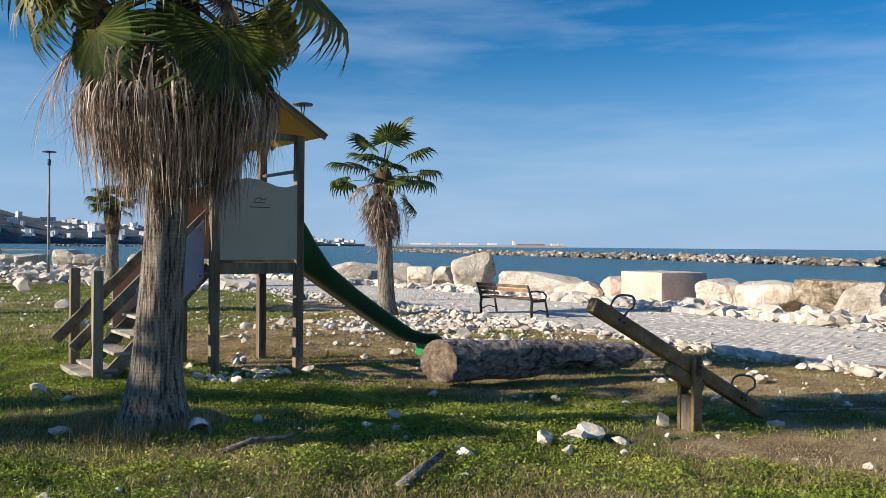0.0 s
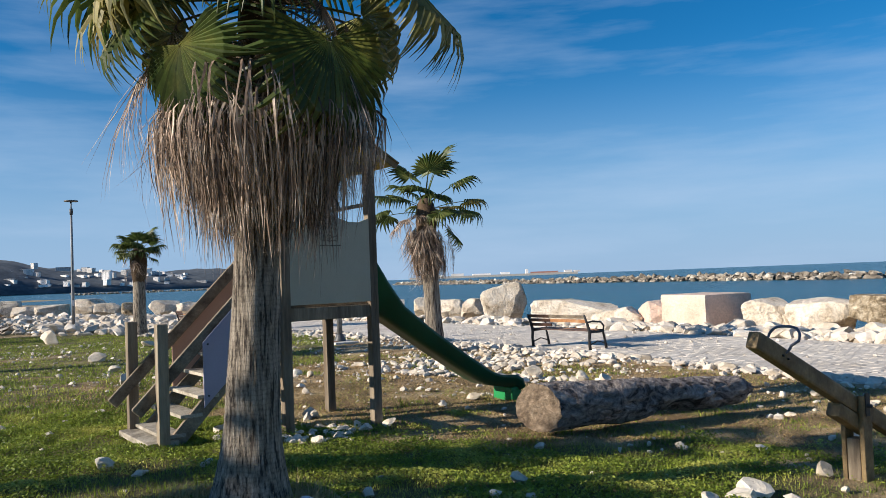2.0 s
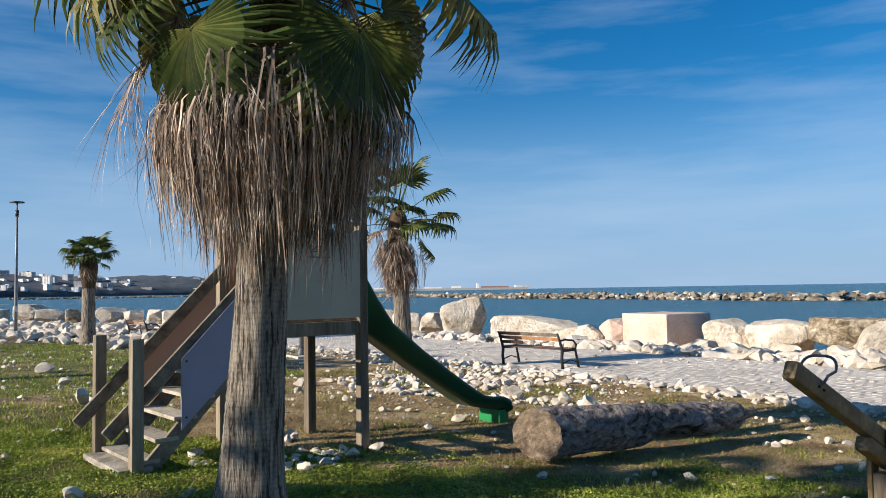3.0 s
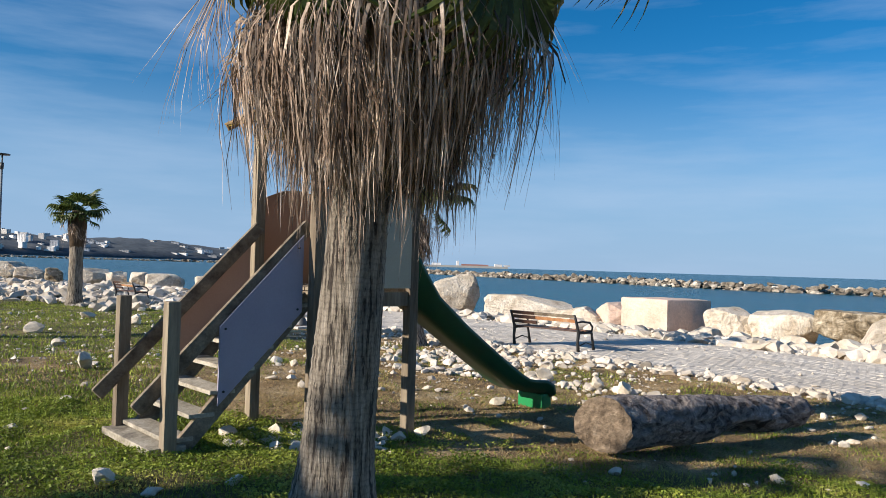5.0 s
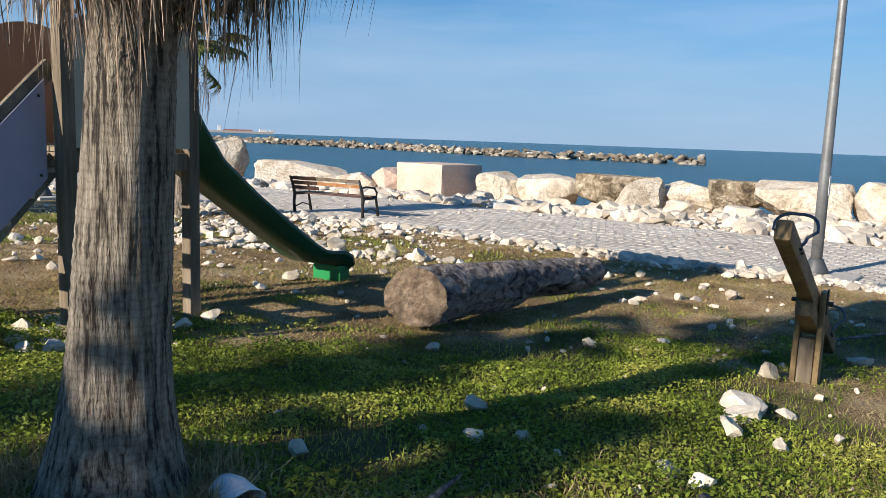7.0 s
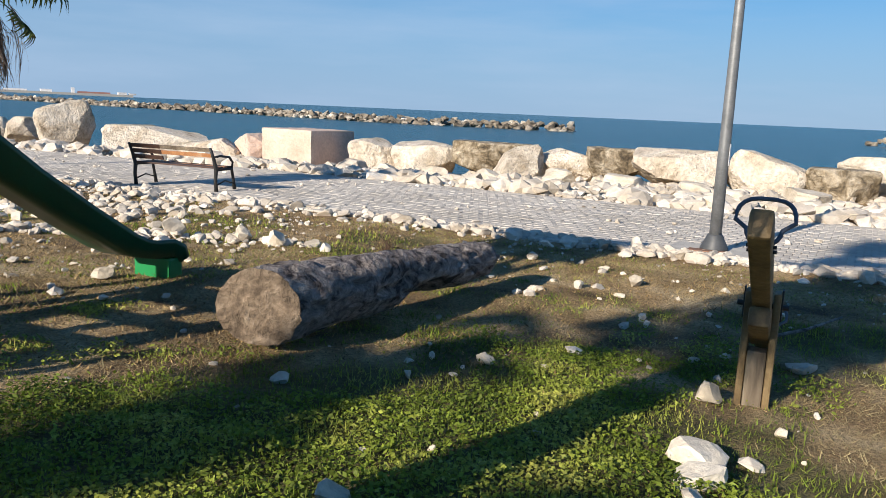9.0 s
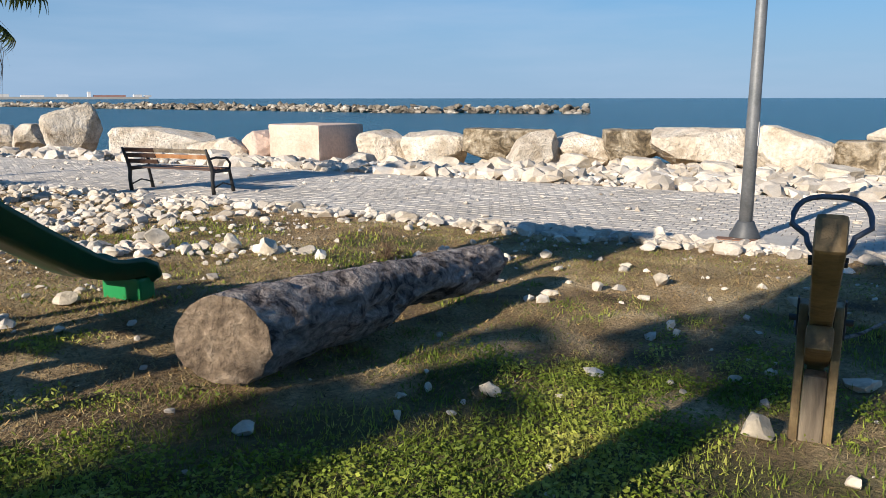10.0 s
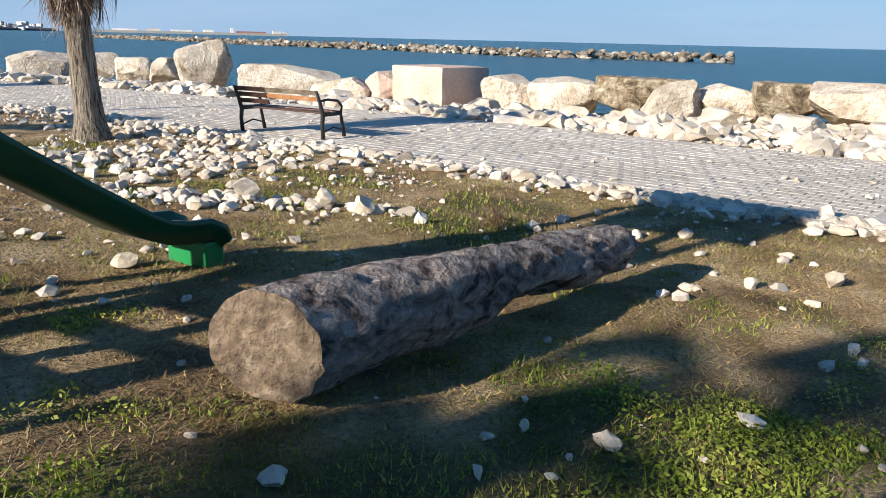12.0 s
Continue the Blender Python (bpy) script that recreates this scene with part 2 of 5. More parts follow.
M_brown_grass = mat("withered_grass", [(0.30, (0.14, 0.086, 0.036)), (0.5, (0.31, 0.21, 0.088)), (0.70, (0.50, 0.37, 0.17))], 1.8, 0.8, 0, 30, island=0.6, fine=0.15, through_light=0.1)
M_twig = mat("dry_twigs", [(0.3, (0.10, 0.06, 0.035)), (0.7, (0.20, 0.125, 0.075))], 9, 0.85, 0.1, 60, island=0.3, fine=0.2)
M_log = mat("bleached_driftwood", [(0.37, (0.040, 0.032, 0.030)), (0.44, (0.165, 0.135, 0.122)), (0.56, (0.29, 0.25, 0.225)), (0.75, (0.43, 0.385, 0.34))], 5.5, 0.9, 1.0, 13, stretch=(1, 1, 1.5), fine=0.5, dist=1.6, deep=0.06)
M_log_end = mat("sawn_log_end", [(0.30, (0.085, 0.060, 0.040)), (0.5, (0.195, 0.145, 0.10)), (0.72, (0.33, 0.26, 0.19))], 7, 0.9, 0.9, 22, fine=0.4, dist=1.0, deep=0.04)
M_bag = mat("white_plastic", [(0.3, (0.62, 0.63, 0.66)), (0.7, (0.80, 0.80, 0.82))], 12, 0.4, 0.2, 40, fine=0.1)
# far woods: blue-grey haze of the air is mixed into these base colours
M_hill = mat("hazed_wooded_shore", [(0.35, (0.045, 0.062, 0.080)), (0.55, (0.075, 0.092, 0.108)), (0.75, (0.13, 0.137, 0.143))], 0.02, 0.95, 0, 0.1, fine=0.3)
M_house = mat("pale_render", [(0.3, (0.62, 0.61, 0.60)), (0.7, (0.84, 0.81, 0.77))], 0.01, 0.9, 0, 0.05, rnd=0.35, fine=0.1)
M_window = mat("far_window_band", [(0.3, (0.12, 0.14, 0.17)), (0.7, (0.18, 0.20, 0.23))], 0.05, 0.5, 0, 0.1, fine=0.1)
M_pier_red = mat("red_shed", [(0.3, (0.34, 0.17, 0.14)), (0.7, (0.42, 0.22, 0.18))], 0.02, 0.9, 0, 0.1, fine=0.1)

# lawn soil: green, withered and bare patches
M_ground = mat("lawn_soil", [(0.32, (0.115, 0.070, 0.036)), (0.46, (0.29, 0.195, 0.095)), (0.58, (0.45, 0.33, 0.18)), (0.72, (0.58, 0.47, 0.30))], 1.3, 0.95, 1.0, 38, fine=0.5, dist=0.5, deep=0.05)
gt = M_ground.node_tree
g_at = gt.nodes.new("ShaderNodeAttribute")
g_at.attribute_name = "grassy"
g_n = gt.nodes.new("ShaderNodeTexNoise")
g_n.inputs["Scale"].default_value, g_n.inputs["Detail"].default_value = 14.0, 6.0
g_geo = gt.nodes.new("ShaderNodeNewGeometry")
gt.links.new(g_geo.outputs["Position"], g_n.inputs["Vector"])
g_r = gt.nodes.new("ShaderNodeValToRGB")
g_r.color_ramp.elements[0].position, g_r.color_ramp.elements[0].color = 0.35, (0.035, 0.042, 0.010, 1)
g_r.color_ramp.elements[1].position, g_r.color_ramp.elements[1].color = 0.68, (0.11, 0.11, 0.032, 1)
gt.links.new(g_n.outputs["Fac"], g_r.inputs[0])
g_mix = gt.nodes.new("ShaderNodeMix")
g_mix.data_type = "RGBA"
g_bsdf = gt.nodes["Principled BSDF"]
gt.links.new(g_at.outputs["Fac"], g_mix.inputs["Factor"])
gt.links.new(g_bsdf.inputs["Base Color"].links[0].from_socket, g_mix.inputs["A"])
gt.links.new(g_r.outputs[0], g_mix.inputs["B"])
gt.links.new(g_mix.outputs["Result"], g_bsdf.inputs["Base Color"])

# sea: dark glossy water with small waves
M_sea = bpy.data.materials.new("sea_water")
M_sea.use_nodes = True
st = M_sea.node_tree
sb = st.nodes["Principled BSDF"]
sb.inputs["Roughness"].default_value = 0.22
sb.inputs["Specular IOR Level"].default_value = 0.03
s_geo = st.nodes.new("ShaderNodeNewGeometry")
s_map = st.nodes.new("ShaderNodeMapping")
s_map.inputs["Rotation"].default_value = (0, 0, 0.5)
s_map.inputs["Scale"].default_value = (0.5, 1.3, 1.0)
s_n = st.nodes.new("ShaderNodeTexNoise")
s_n.inputs["Scale"].default_value, s_n.inputs["Detail"].default_value = 1.1, 8.0
s_b = st.nodes.new("ShaderNodeBump")
s_b.inputs["Strength"].default_value, s_b.inputs["Distance"].default_value = 0.9, 0.25
s_n2 = st.nodes.new("ShaderNodeTexNoise")
s_n2.inputs["Scale"].default_value, s_n2.inputs["Detail"].default_value = 0.03, 5.0
s_r = st.nodes.new("ShaderNodeValToRGB")
s_r.color_ramp.elements[0].position, s_r.color_ramp.elements[0].color = 0.35, (0.002, 0.056, 0.092, 1)
s_r.color_ramp.elements[1].position, s_r.color_ramp.elements[1].color = 0.70, (0.003, 0.090, 0.130, 1)
st.links.new(s_geo.outputs["Position"], s_map.inputs["Vector"])
st.links.new(s_map.outputs[0], s_n.inputs["Vector"])
st.links.new(s_map.outputs[0], s_n2.inputs["Vector"])
st.links.new(s_n2.outputs["Fac"], s_r.inputs[0])
st.links.new(s_r.outputs[0], sb.inputs["Base Color"])
st.links.new(s_n.outputs["Fac"], s_b.inputs["Height"])
st.links.new(s_b.outputs[0], sb.inputs["Normal"])


# ---- building helpers ----
def mesh_from(name, verts, faces, material, smooth=False):
    me = bpy.data.meshes.new(name)
    me.from_pydata([tuple(map(float, v)) for v in verts], [], [tuple(map(int, f)) for f in faces])
    me.materials.append(material)
    if smooth:
        me.shade_smooth()
    me.update()
    return me


def mesh_tris(name, verts, tris, material, smooth=False):
    """Fast mesh out of arrays of vertices and of faces that all have the same number of corners."""
    me = bpy.data.meshes.new(name)
    k = tris.shape[1]
    me.vertices.add(len(verts))
    me.vertices.foreach_set("co", np.asarray(verts, np.float32).ravel())
    me.loops.add(tris.size)
    me.loops.foreach_set("vertex_index", np.asarray(tris, np.int32).ravel())
    me.polygons.add(len(tris))
    me.polygons.foreach_set("loop_start", np.arange(len(tris), dtype=np.int32) * k)
    me.materials.append(material)
    me.update(calc_edges=True)
    if smooth:
        me.shade_smooth()
    else:
        me.shade_flat()
    return me


def thing(name, x, y, z=0.0, turn=0.0):
    ob = new(name)
    ob.matrix_basis = pose(x, y, z, 0, 0, turn)
    ob.empty_display_size = 0.1
    return ob


def put(name, me, parent, label=""):
    ob = new(name, me)
    ob.parent = parent
    return tagged(ob, label)


def part(name, bm, material, parent, label="", smooth=False):
    me = bpy.data.meshes.new(name)
    bm.to_mesh(me)
    bm.free()
    me.materials.append(material)
    if smooth:
        me.shade_smooth()
    return put(name, me, parent, label)


def box_bm(size, m=None, bevel=0.006):
    bm = bmesh.new()
    bmesh.ops.create_cube(bm, size=1.0, matrix=Matrix.Diagonal((*size, 1)))
    if bevel:
        bmesh.ops.bevel(bm, geom=bm.edges[:], offset=bevel, segments=2, profile=0.6, affect="EDGES")
    if m is not None:
        bmesh.ops.transform(bm, matrix=m, verts=bm.verts)
    return bm


def block(name, centre, size, material, parent, label="", bevel=0.006, rot=(0, 0, 0)):
    return part(name, box_bm(size, pose(*centre, *rot), bevel), material, parent, label)


def beam(name, a, b, w, h, material, parent, label="", bevel=0.008, extend=0.0):
    """A squared timber from a to b; h is its upright side."""
    a, b = Vector(a), Vector(b)
    d = (b - a).normalized()
    a, b = a - d * extend, b + d * extend
    side = d.cross(Vector((0, 0, 1)))
    side = Vector((1, 0, 0)) if side.length < 1e-3 else side.normalized()
    up = side.cross(d)
    m = Matrix((side, d, up)).transposed().to_4x4()
    m.translation = (a + b) / 2
    return part(name, box_bm((w, (b - a).length, h), m, bevel), material, parent, label)


def tube_arrays(points, radii, n=10, closed=False):
    pts = [Vector(p) for p in points]
    verts, faces = [], []
    ref = Vector((0.13, 0.21, 0.97)).normalized()
    for i, p in enumerate(pts):
        a = pts[i - 1] if (i or closed) else p
        b = pts[(i + 1) % len(pts)] if (i < len(pts) - 1 or closed) else p
        d = (b - a).normalized()
        s = d.cross(ref)
        s = s.normalized() if s.length > 1e-3 else Vector((1, 0, 0))
        q = s.cross(d)
        r = radii[i] if isinstance(radii, (list, tuple)) else radii
        verts += [p + (s * math.cos(k * 2 * math.pi / n) + q * math.sin(k * 2 * math.pi / n)) * r for k in range(n)]
    rows = len(pts) if closed else len(pts) - 1
    for i in range(rows):
        j = (i + 1) % len(pts)
        for k in range(n):
            faces.append((i * n + k, i * n + (k + 1) % n, j * n + (k + 1) % n, j * n + k))
    if not closed:
        faces.append(tuple(range(n))[::-1])
        faces.append(tuple(range((len(pts) - 1) * n, len(pts) * n)))
    return verts, faces


def tube(name, points, radii, material, parent, label="", n=10, closed=False):
    v, f = tube_arrays(points, radii, n, closed)
    return put(name, mesh_from(name, v, f, material, True), parent, label)


def plate(name, outline, thick, m, material, parent, label=""):
    """A flat board: an outline in its own x, z plane, thickness along y, placed by m."""
    n = len(outline)
    verts = [(x, -thick / 2, z) for x, z in outline] + [(x, thick / 2, z) for x, z in outline]
    faces = [tuple(range(n)), tuple(range(n, 2 * n))[::-1]] + [(i + n, (i + 1) % n + n, (i + 1) % n, i) for i in range(n)]
    me = mesh_from(name, [m @ Vector(v) for v in verts], faces, material)
    return put(name, me, parent, label)


def vnoise(x, y, seed=0):
    """Smooth value noise, 0 to 1, on arrays."""
    x, y = np.asarray(x, float), np.asarray(y, float)
    xi, yi = np.floor(x).astype(np.int64), np.floor(y).astype(np.int64)
    fx, fy = x - xi, y - yi
    fx, fy = fx * fx * (3 - 2 * fx), fy * fy * (3 - 2 * fy)

    def lattice(i, j):
        h = (i * 374761393 + j * 668265263 + seed * 974711) & 0x7FFFFFFF
        h = ((h ^ (h >> 13)) * 1274126177) & 0x7FFFFFFF
        return ((h ^ (h >> 16)) & 0xFFFF) / 65535.0

    return (lattice(xi, yi) * (1 - fx) + lattice(xi + 1, yi) * fx) * (1 - fy) + (lattice(xi, yi + 1) * (1 - fx) + lattice(xi + 1, yi + 1) * fx) * fy


def step01(a, b, v):
    k = np.clip((np.asarray(v, float) - a) / (b - a), 0, 1)
    return k * k * (3 - 2 * k)


# ---- plan: the promenade runs along ALONG, OUT points to the sea ----
ALONG, OUT = np.array((-0.49, 0.87)), np.array((0.87, 0.49))
NEAR, FAR, SHORE = 11.25, 15.8, 27.5


def at(s, n):
    q = s * ALONG + n * OUT
    return float(q[0]), float(q[1])


def bend(s):
    """How far the shore line swings inland at a distance s along it."""
    k = np.clip(np.asarray(s, float) - 12.0, 0, 58)
    return 0.0067 * k * k


def at_shore(s, n):
    return at(s, n - float(bend(s)))


def out_from(x, y):
    """Distance seaward, counted across the swinging shore line."""
    return OUT[0] * x + OUT[1] * y + bend(ALONG[0] * x + ALONG[1] * y)


def terrain(x, y):
    """Height of the lawn and shore."""
    x, y = np.asarray(x, float), np.asarray(y, float)
    n = out_from(x, y)
    lawn = step01(NEAR + 0.1, NEAR - 0.6, n)
    h = (0.22 * step01(4.0, -2.5, x) * step01(18.0, 12.0, y) + 0.06 * step01(9.5, 6.5, y)) * lawn
    h = h + lawn * ((vnoise(x * 0.8, y * 0.8, 3) - 0.5) * 0.05 + (vnoise(x * 3, y * 3, 4) - 0.5) * 0.025 + (vnoise(x * 9, y * 9, 5) - 0.5) * 0.012)
    h = h - 0.03 * step01(NEAR - 0.3, NEAR + 0.1, n)
    h = h + 0.13 * np.exp(-((x - 1.75) / 0.42) ** 2 - ((y - 11.0) / 0.30) ** 2) * (0.7 + 0.6 * vnoise(x * 6, y * 6, 6))
    h = h - (0.28 + 0.38 * step01(9, 21, ALONG[0] * x + ALONG[1] * y)) * step01(FAR + 0.3, FAR + 7.2, n)
    return h - 5.0 * step01(SHORE - 1.5, SHORE + 6.0, n)


def ground_z(x, y):
    return float(terrain(x, y))


def green_mask(x, y):
    """Where the lawn is green, 0 to 1: patchy near the palms, withered towards the promenade."""
    k = vnoise(x * 0.55, y * 0.55, 41) * 0.45 + vnoise(x * 1.7, y * 1.7, 42) * 0.33 + vnoise(x * 5, y * 5, 43) * 0.22
    far = step01(9.0, 10.6, y + 0.10 * x) * step01(-3.5, -1.2, x)
    bare = step01(2.0, 3.2, x) * step01(10.0, 7.0, y)
    lawn = step01(NEAR - 0.3, NEAR - 0.9, out_from(x, y))
    return step01(0.36, 0.58, k + 0.19 - 0.42 * far - 0.24 * bare) * lawn


# ---- ground and sea ----
def grid_axis(fine_a, fine_b, fine, near, far):
    mid = list(np.arange(fine_a, fine_b + 1e-6, fine))
    out_a = [fine_a - k for k in np.arange(near, 60, near)][::-1]
    out_b = [fine_b + k for k in np.arange(near, 60, near)]
    tail = [90, 150, 260, 500, 1000, 2200, far]
    return np.array([fine_a - t for t in tail[::-1]] + out_a + mid + out_b + [fine_b + t for t in tail])


gx, gy = grid_axis(-7, 9, 0.1, 1.6, 4500), grid_axis(3, 19, 0.1, 1.6, 4500)
GX, GY = np.meshgrid(gx, gy)
gv = np.stack([GX, GY, terrain(GX, GY)], -1).reshape(-1, 3)
nx, ny = len(gx), len(gy)
gi = (np.arange(ny - 1)[:, None] * nx + np.arange(nx - 1)[None, :]).ravel()
gf = np.stack([gi, gi + 1, gi + nx + 1, gi + nx], -1)
ground = new("ground", mesh_tris("ground", gv, gf, M_ground, True))
grassy = ground.data.attributes.new("grassy", "FLOAT", "POINT")
grassy.data.foreach_set("value", (green_mask(gv[:, 0], gv[:, 1]) * 0.8).astype(np.float32))
tagged(ground, "rough seaside lawn of thin green and withered grass over bare soil", "ground", kind="structure")

sea = new("water", mesh_from("water", [(-4800, -4800, -1.5), (4800, -4800, -1.5), (4800, 4800, -1.5), (-4800, 4800, -1.5)], [(0, 1, 2, 3)], M_sea))
tagged(sea, "calm dark blue sea with small ripples reaching the horizon", "sea", kind="structure")


# ---- far shore ----
def far_shore():
    # wooded headland, a ridge that falls away towards the open sea
    rng = np.random.default_rng(5)
    az = np.radians(np.linspace(-48, -4.3, 90))
    verts, faces = [], []
    for i, a in enumerate(az):
        k = i / 89
        dist = 1700 + 500 * k
        top = (108 * (1 - k) ** 0.8 + 13) * (0.72 + 0.45 * float(vnoise(i * 0.23, 0.0, 9))) * min(1.0, (1 - k) * 8 + 0.15)
        for d, z in ((0, -1.4), (0, 3), (60, top * 0.35), (200, top * 0.8), (420, top), (700, -2)):
            verts.append((math.sin(a) * (dist + d), math.cos(a) * (dist + d), z + (rng.random() * 5 if d > 50 else 0)))
    for i in range(89):
        for j in range(5):
            faces.append((i * 6 + j, (i + 1) * 6 + j, (i + 1) * 6 + j + 1, i * 6 + j + 1))
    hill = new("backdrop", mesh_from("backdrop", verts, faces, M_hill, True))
    tagged(hill, "distant tree-covered headland across the bay, haze tinted into its colour", "headland", kind="structure")
    # houses on it: body with window bands and a roof slab
    kinds = []
    for w, h, floors in ((38, 16, 4), (26, 24, 7), (52, 20, 5), (20, 12, 3), (30, 34, 9)):
        bodyv, wins = box_bm((w, 16, h), pose(0, 0, h / 2), 0), bmesh.new()
        for f in range(floors):
            z = (f + 0.55) * h / floors
            cols = max(3, int(w / 6))
            for c in range(cols):
                bmesh.ops.create_cube(wins, size=1, matrix=Matrix.Translation(((c + 0.5) * w / cols - w / 2, -8.0, z)) @ Matrix.Diagonal((2.6, 0.6, h / floors * 0.5, 1)))
        kinds.append((bodyv, wins, (w, h)))
    protos = []
    for bodyv, wins, (w, h) in kinds:
        b = bpy.data.meshes.new("walls")
        bodyv.to_mesh(b)
        b.materials.append(M_house)
        g = bpy.data.meshes.new("windows")
        wins.to_mesh(g)
        g.materials.append(M_window)
        r = bpy.data.meshes.new("roof")
        rb = box_bm((w + 1.5, 17.5, 1.2), pose(0, 0, h + 0.4), 0)
        rb.to_mesh(r)
        rb.free()
        r.materials.append(M_house)
        protos.append((b, g, r))
    for i in range(230):
        k = rng.random() ** 0.8
        a = radians(-46 + 41 * k)
        dist = 1690 + 480 * k
        d = rng.random() * 330 + 20
        top = 108 * (1 - k) ** 0.8 + 13
        z = min(top * 0.80, top * (0.12 + d / 400)) - 4
        ob = thing("apartment_building", math.sin(a) * (dist + d), math.cos(a) * (dist + d), z, -math.degrees(a) + rng.uniform(-70, 10))
        tagged(ob, "pale rendered apartment block on the far shore", "building", "town across the bay")
        for name, me in zip(("body", "windows", "roof"), protos[rng.integers(0, 5)]):
            pt = put(name, me, ob)
            if name == "windows":
                tagged(pt, kind="stuff")
        sc = rng.uniform(0.34, 0.70)
        ob.scale = (sc, sc, sc * rng.uniform(0.5, 1.0))
    # low harbour mole with a long red shed and white sheds
    mole = thing("harbour_mole", 320, 2600, -1.5, 0)
    tagged(mole, "low pale harbour mole on the horizon with a few sheds", "harbour")
    block("quay", (-130, 0, 3.5), (560, 30, 7), M_concrete, mole, bevel=0)
    block("red_shed", (40, 0, 9.5), (90, 20, 5), M_pier_red, mole, "long red brick shed", bevel=0)
    block("tower", (-18, 0, 14), (9, 9, 16), M_house, mole, bevel=0)
    for x, w, h in ((-330, 70, 5), (-250, 40, 8), (-170, 60, 5), (-90, 30, 7), (120, 24, 7), (150, 20, 5)):
        block("white_shed", (x, 0, 7 + h / 2), (w, 18, h), M_house, mole, bevel=0)


far_shore()


# ---- rocks ----
def ico(sub):
    bm = bmesh.new()
    bmesh.ops.create_icosphere(bm, subdivisions=sub, radius=1.0)
    v = np.array([x.co[:] for x in bm.verts])
    f = np.array([[q.index for q in p.verts] for p in bm.faces])
    bm.free()
    return v, f


def cube_grid(n):
    bm = bmesh.new()
    bmesh.ops.create_cube(bm, size=2.0)
    bmesh.ops.subdivide_edges(bm, edges=bm.edges[:], cuts=n - 1, use_grid_fill=True)
    v = np.array([x.co[:] for x in bm.verts])
    f = np.array([[q.index for q in p.verts] for p in bm.faces])
    bm.free()
    return v, f


ICO1, ICO2, CUBE = ico(1), ico(2), cube_grid(18)


def rock_shape(base, rng, size, cuts=9, keep=0.50):
    """A broken stone: a ball cut by random planes, stretched and turned."""
    v = base.copy()
    for _ in range(cuts):
        q = rng.normal(size=3)
        q /= np.linalg.norm(q)
        c = rng.uniform(keep - 0.14, keep + 0.26)
        over = np.maximum(v @ q - c, 0)
        v = v - over[:, None] * q
    v = v * np.asarray(size)
    a = rng.uniform(0, 2 * math.pi)
    t = rng.uniform(-0.35, 0.35)
    ca, sa, ct, s_t = math.cos(a), math.sin(a), math.cos(t), math.sin(t)
    v = v @ np.array(((1, 0, 0), (0, ct, s_t), (0, -s_t, ct)))
    return v @ np.array(((ca, sa, 0), (-sa, ca, 0), (0, 0, 1)))


def heap(name, places, sizes, base, material, label, category, seed, sink=0.35, zf=None):
    """Many loose stones as one mesh."""
    rng = np.random.default_rng(seed)
    protos = [rock_shape(base[0], rng, (1.25, rng.uniform(0.7, 1.2), rng.uniform(0.5, 1.0))) * (1 + 0.055 * rng.normal(size=(len(base[0]), 1))) for _ in range(28)]
    nv = len(base[0])
    vs, fs = [], []
    for i, ((x, y), r) in enumerate(zip(places, sizes)):
        p = protos[rng.integers(0, 28)]
        a = rng.uniform(0, 2 * math.pi)
        ca, sa = math.cos(a), math.sin(a)
        q = p @ np.array(((ca, sa, 0), (-sa, ca, 0), (0, 0, 1))) * r
        z = (ground_z(x, y) if zf is None else zf(x, y, i)) + r * sink
        vs.append(q + np.array((x, y, z)))
        fs.append(base[1] + i * nv)
    ob = new(name, mesh_tris(name, np.concatenate(vs), np.concatenate(fs), material))
    return tagged(ob, label, category, kind="stuff")


rng = np.random.default_rng(11)

# breakwaters of piled rock in the sea
def breakwater(line, spacing, seed, label, width=2.0, big=1.15):
    r = np.random.default_rng(seed)
    pl, sz, hh = [], [], []
    for (ax, ay), (bx, by) in zip(line, line[1:]):
        length = math.hypot(bx - ax, by - ay)
        for _ in range(int(length / spacing)):
            k = r.random()
            off = r.normal() * width
            nx_, ny_ = -(by - ay) / length, (bx - ax) / length
            pl.append((ax + (bx - ax) * k + nx_ * off, ay + (by - ay) * k + ny_ * off))
            sz.append(r.uniform(0.45, 1.0) * big)
            hh.append(-1.8 + max(0, 1.5 - abs(off) / width * 0.8) * r.uniform(0.35, 1.0))
    heap("breakwater", pl, sz, ICO1, M_sea_rock, label, "breakwater", seed, 0.3, lambda x, y, i: hh[i])


breakwater([(102, 122), (76, 150), (64, 190), (38, 255), (14, 335), (-22, 440)], 0.17, 21, "long breakwater of dark wet and sun-bleached rocks in the sea")
breakwater([(143, 88), (150, 78)], 0.5, 22, "small group of rocks standing in the sea", 1.5, 1.2)
breakwater([(147, 74), (185, 20)], 0.3, 23, "second breakwater of piled rocks in the sea")
breakwater([(-300, 640), (-120, 760)], 0.8, 24, "far thin breakwater of rocks in the bay", 3, 2.0)

# rubble bank between promenade and boulders
pl, sz = [], []
for _ in range(9500):
    s = 60 * rng.random() ** 1.35 - 4
    n = FAR + 0.02 + (abs(rng.normal()) * 1.3 if rng.random() < 0.5 else rng.uniform(1.0, 8.4))
    pl.append(at_shore(s, n))
    sz.append(rng.uniform(0.03, 0.12) if rng.random() < 0.80 else rng.uniform(0.12, 0.30))
heap("rubble_bank", pl, sz, ICO1, M_rubble, "bank of broken white limestone rubble along the promenade", "rubble", 31, 0.35)

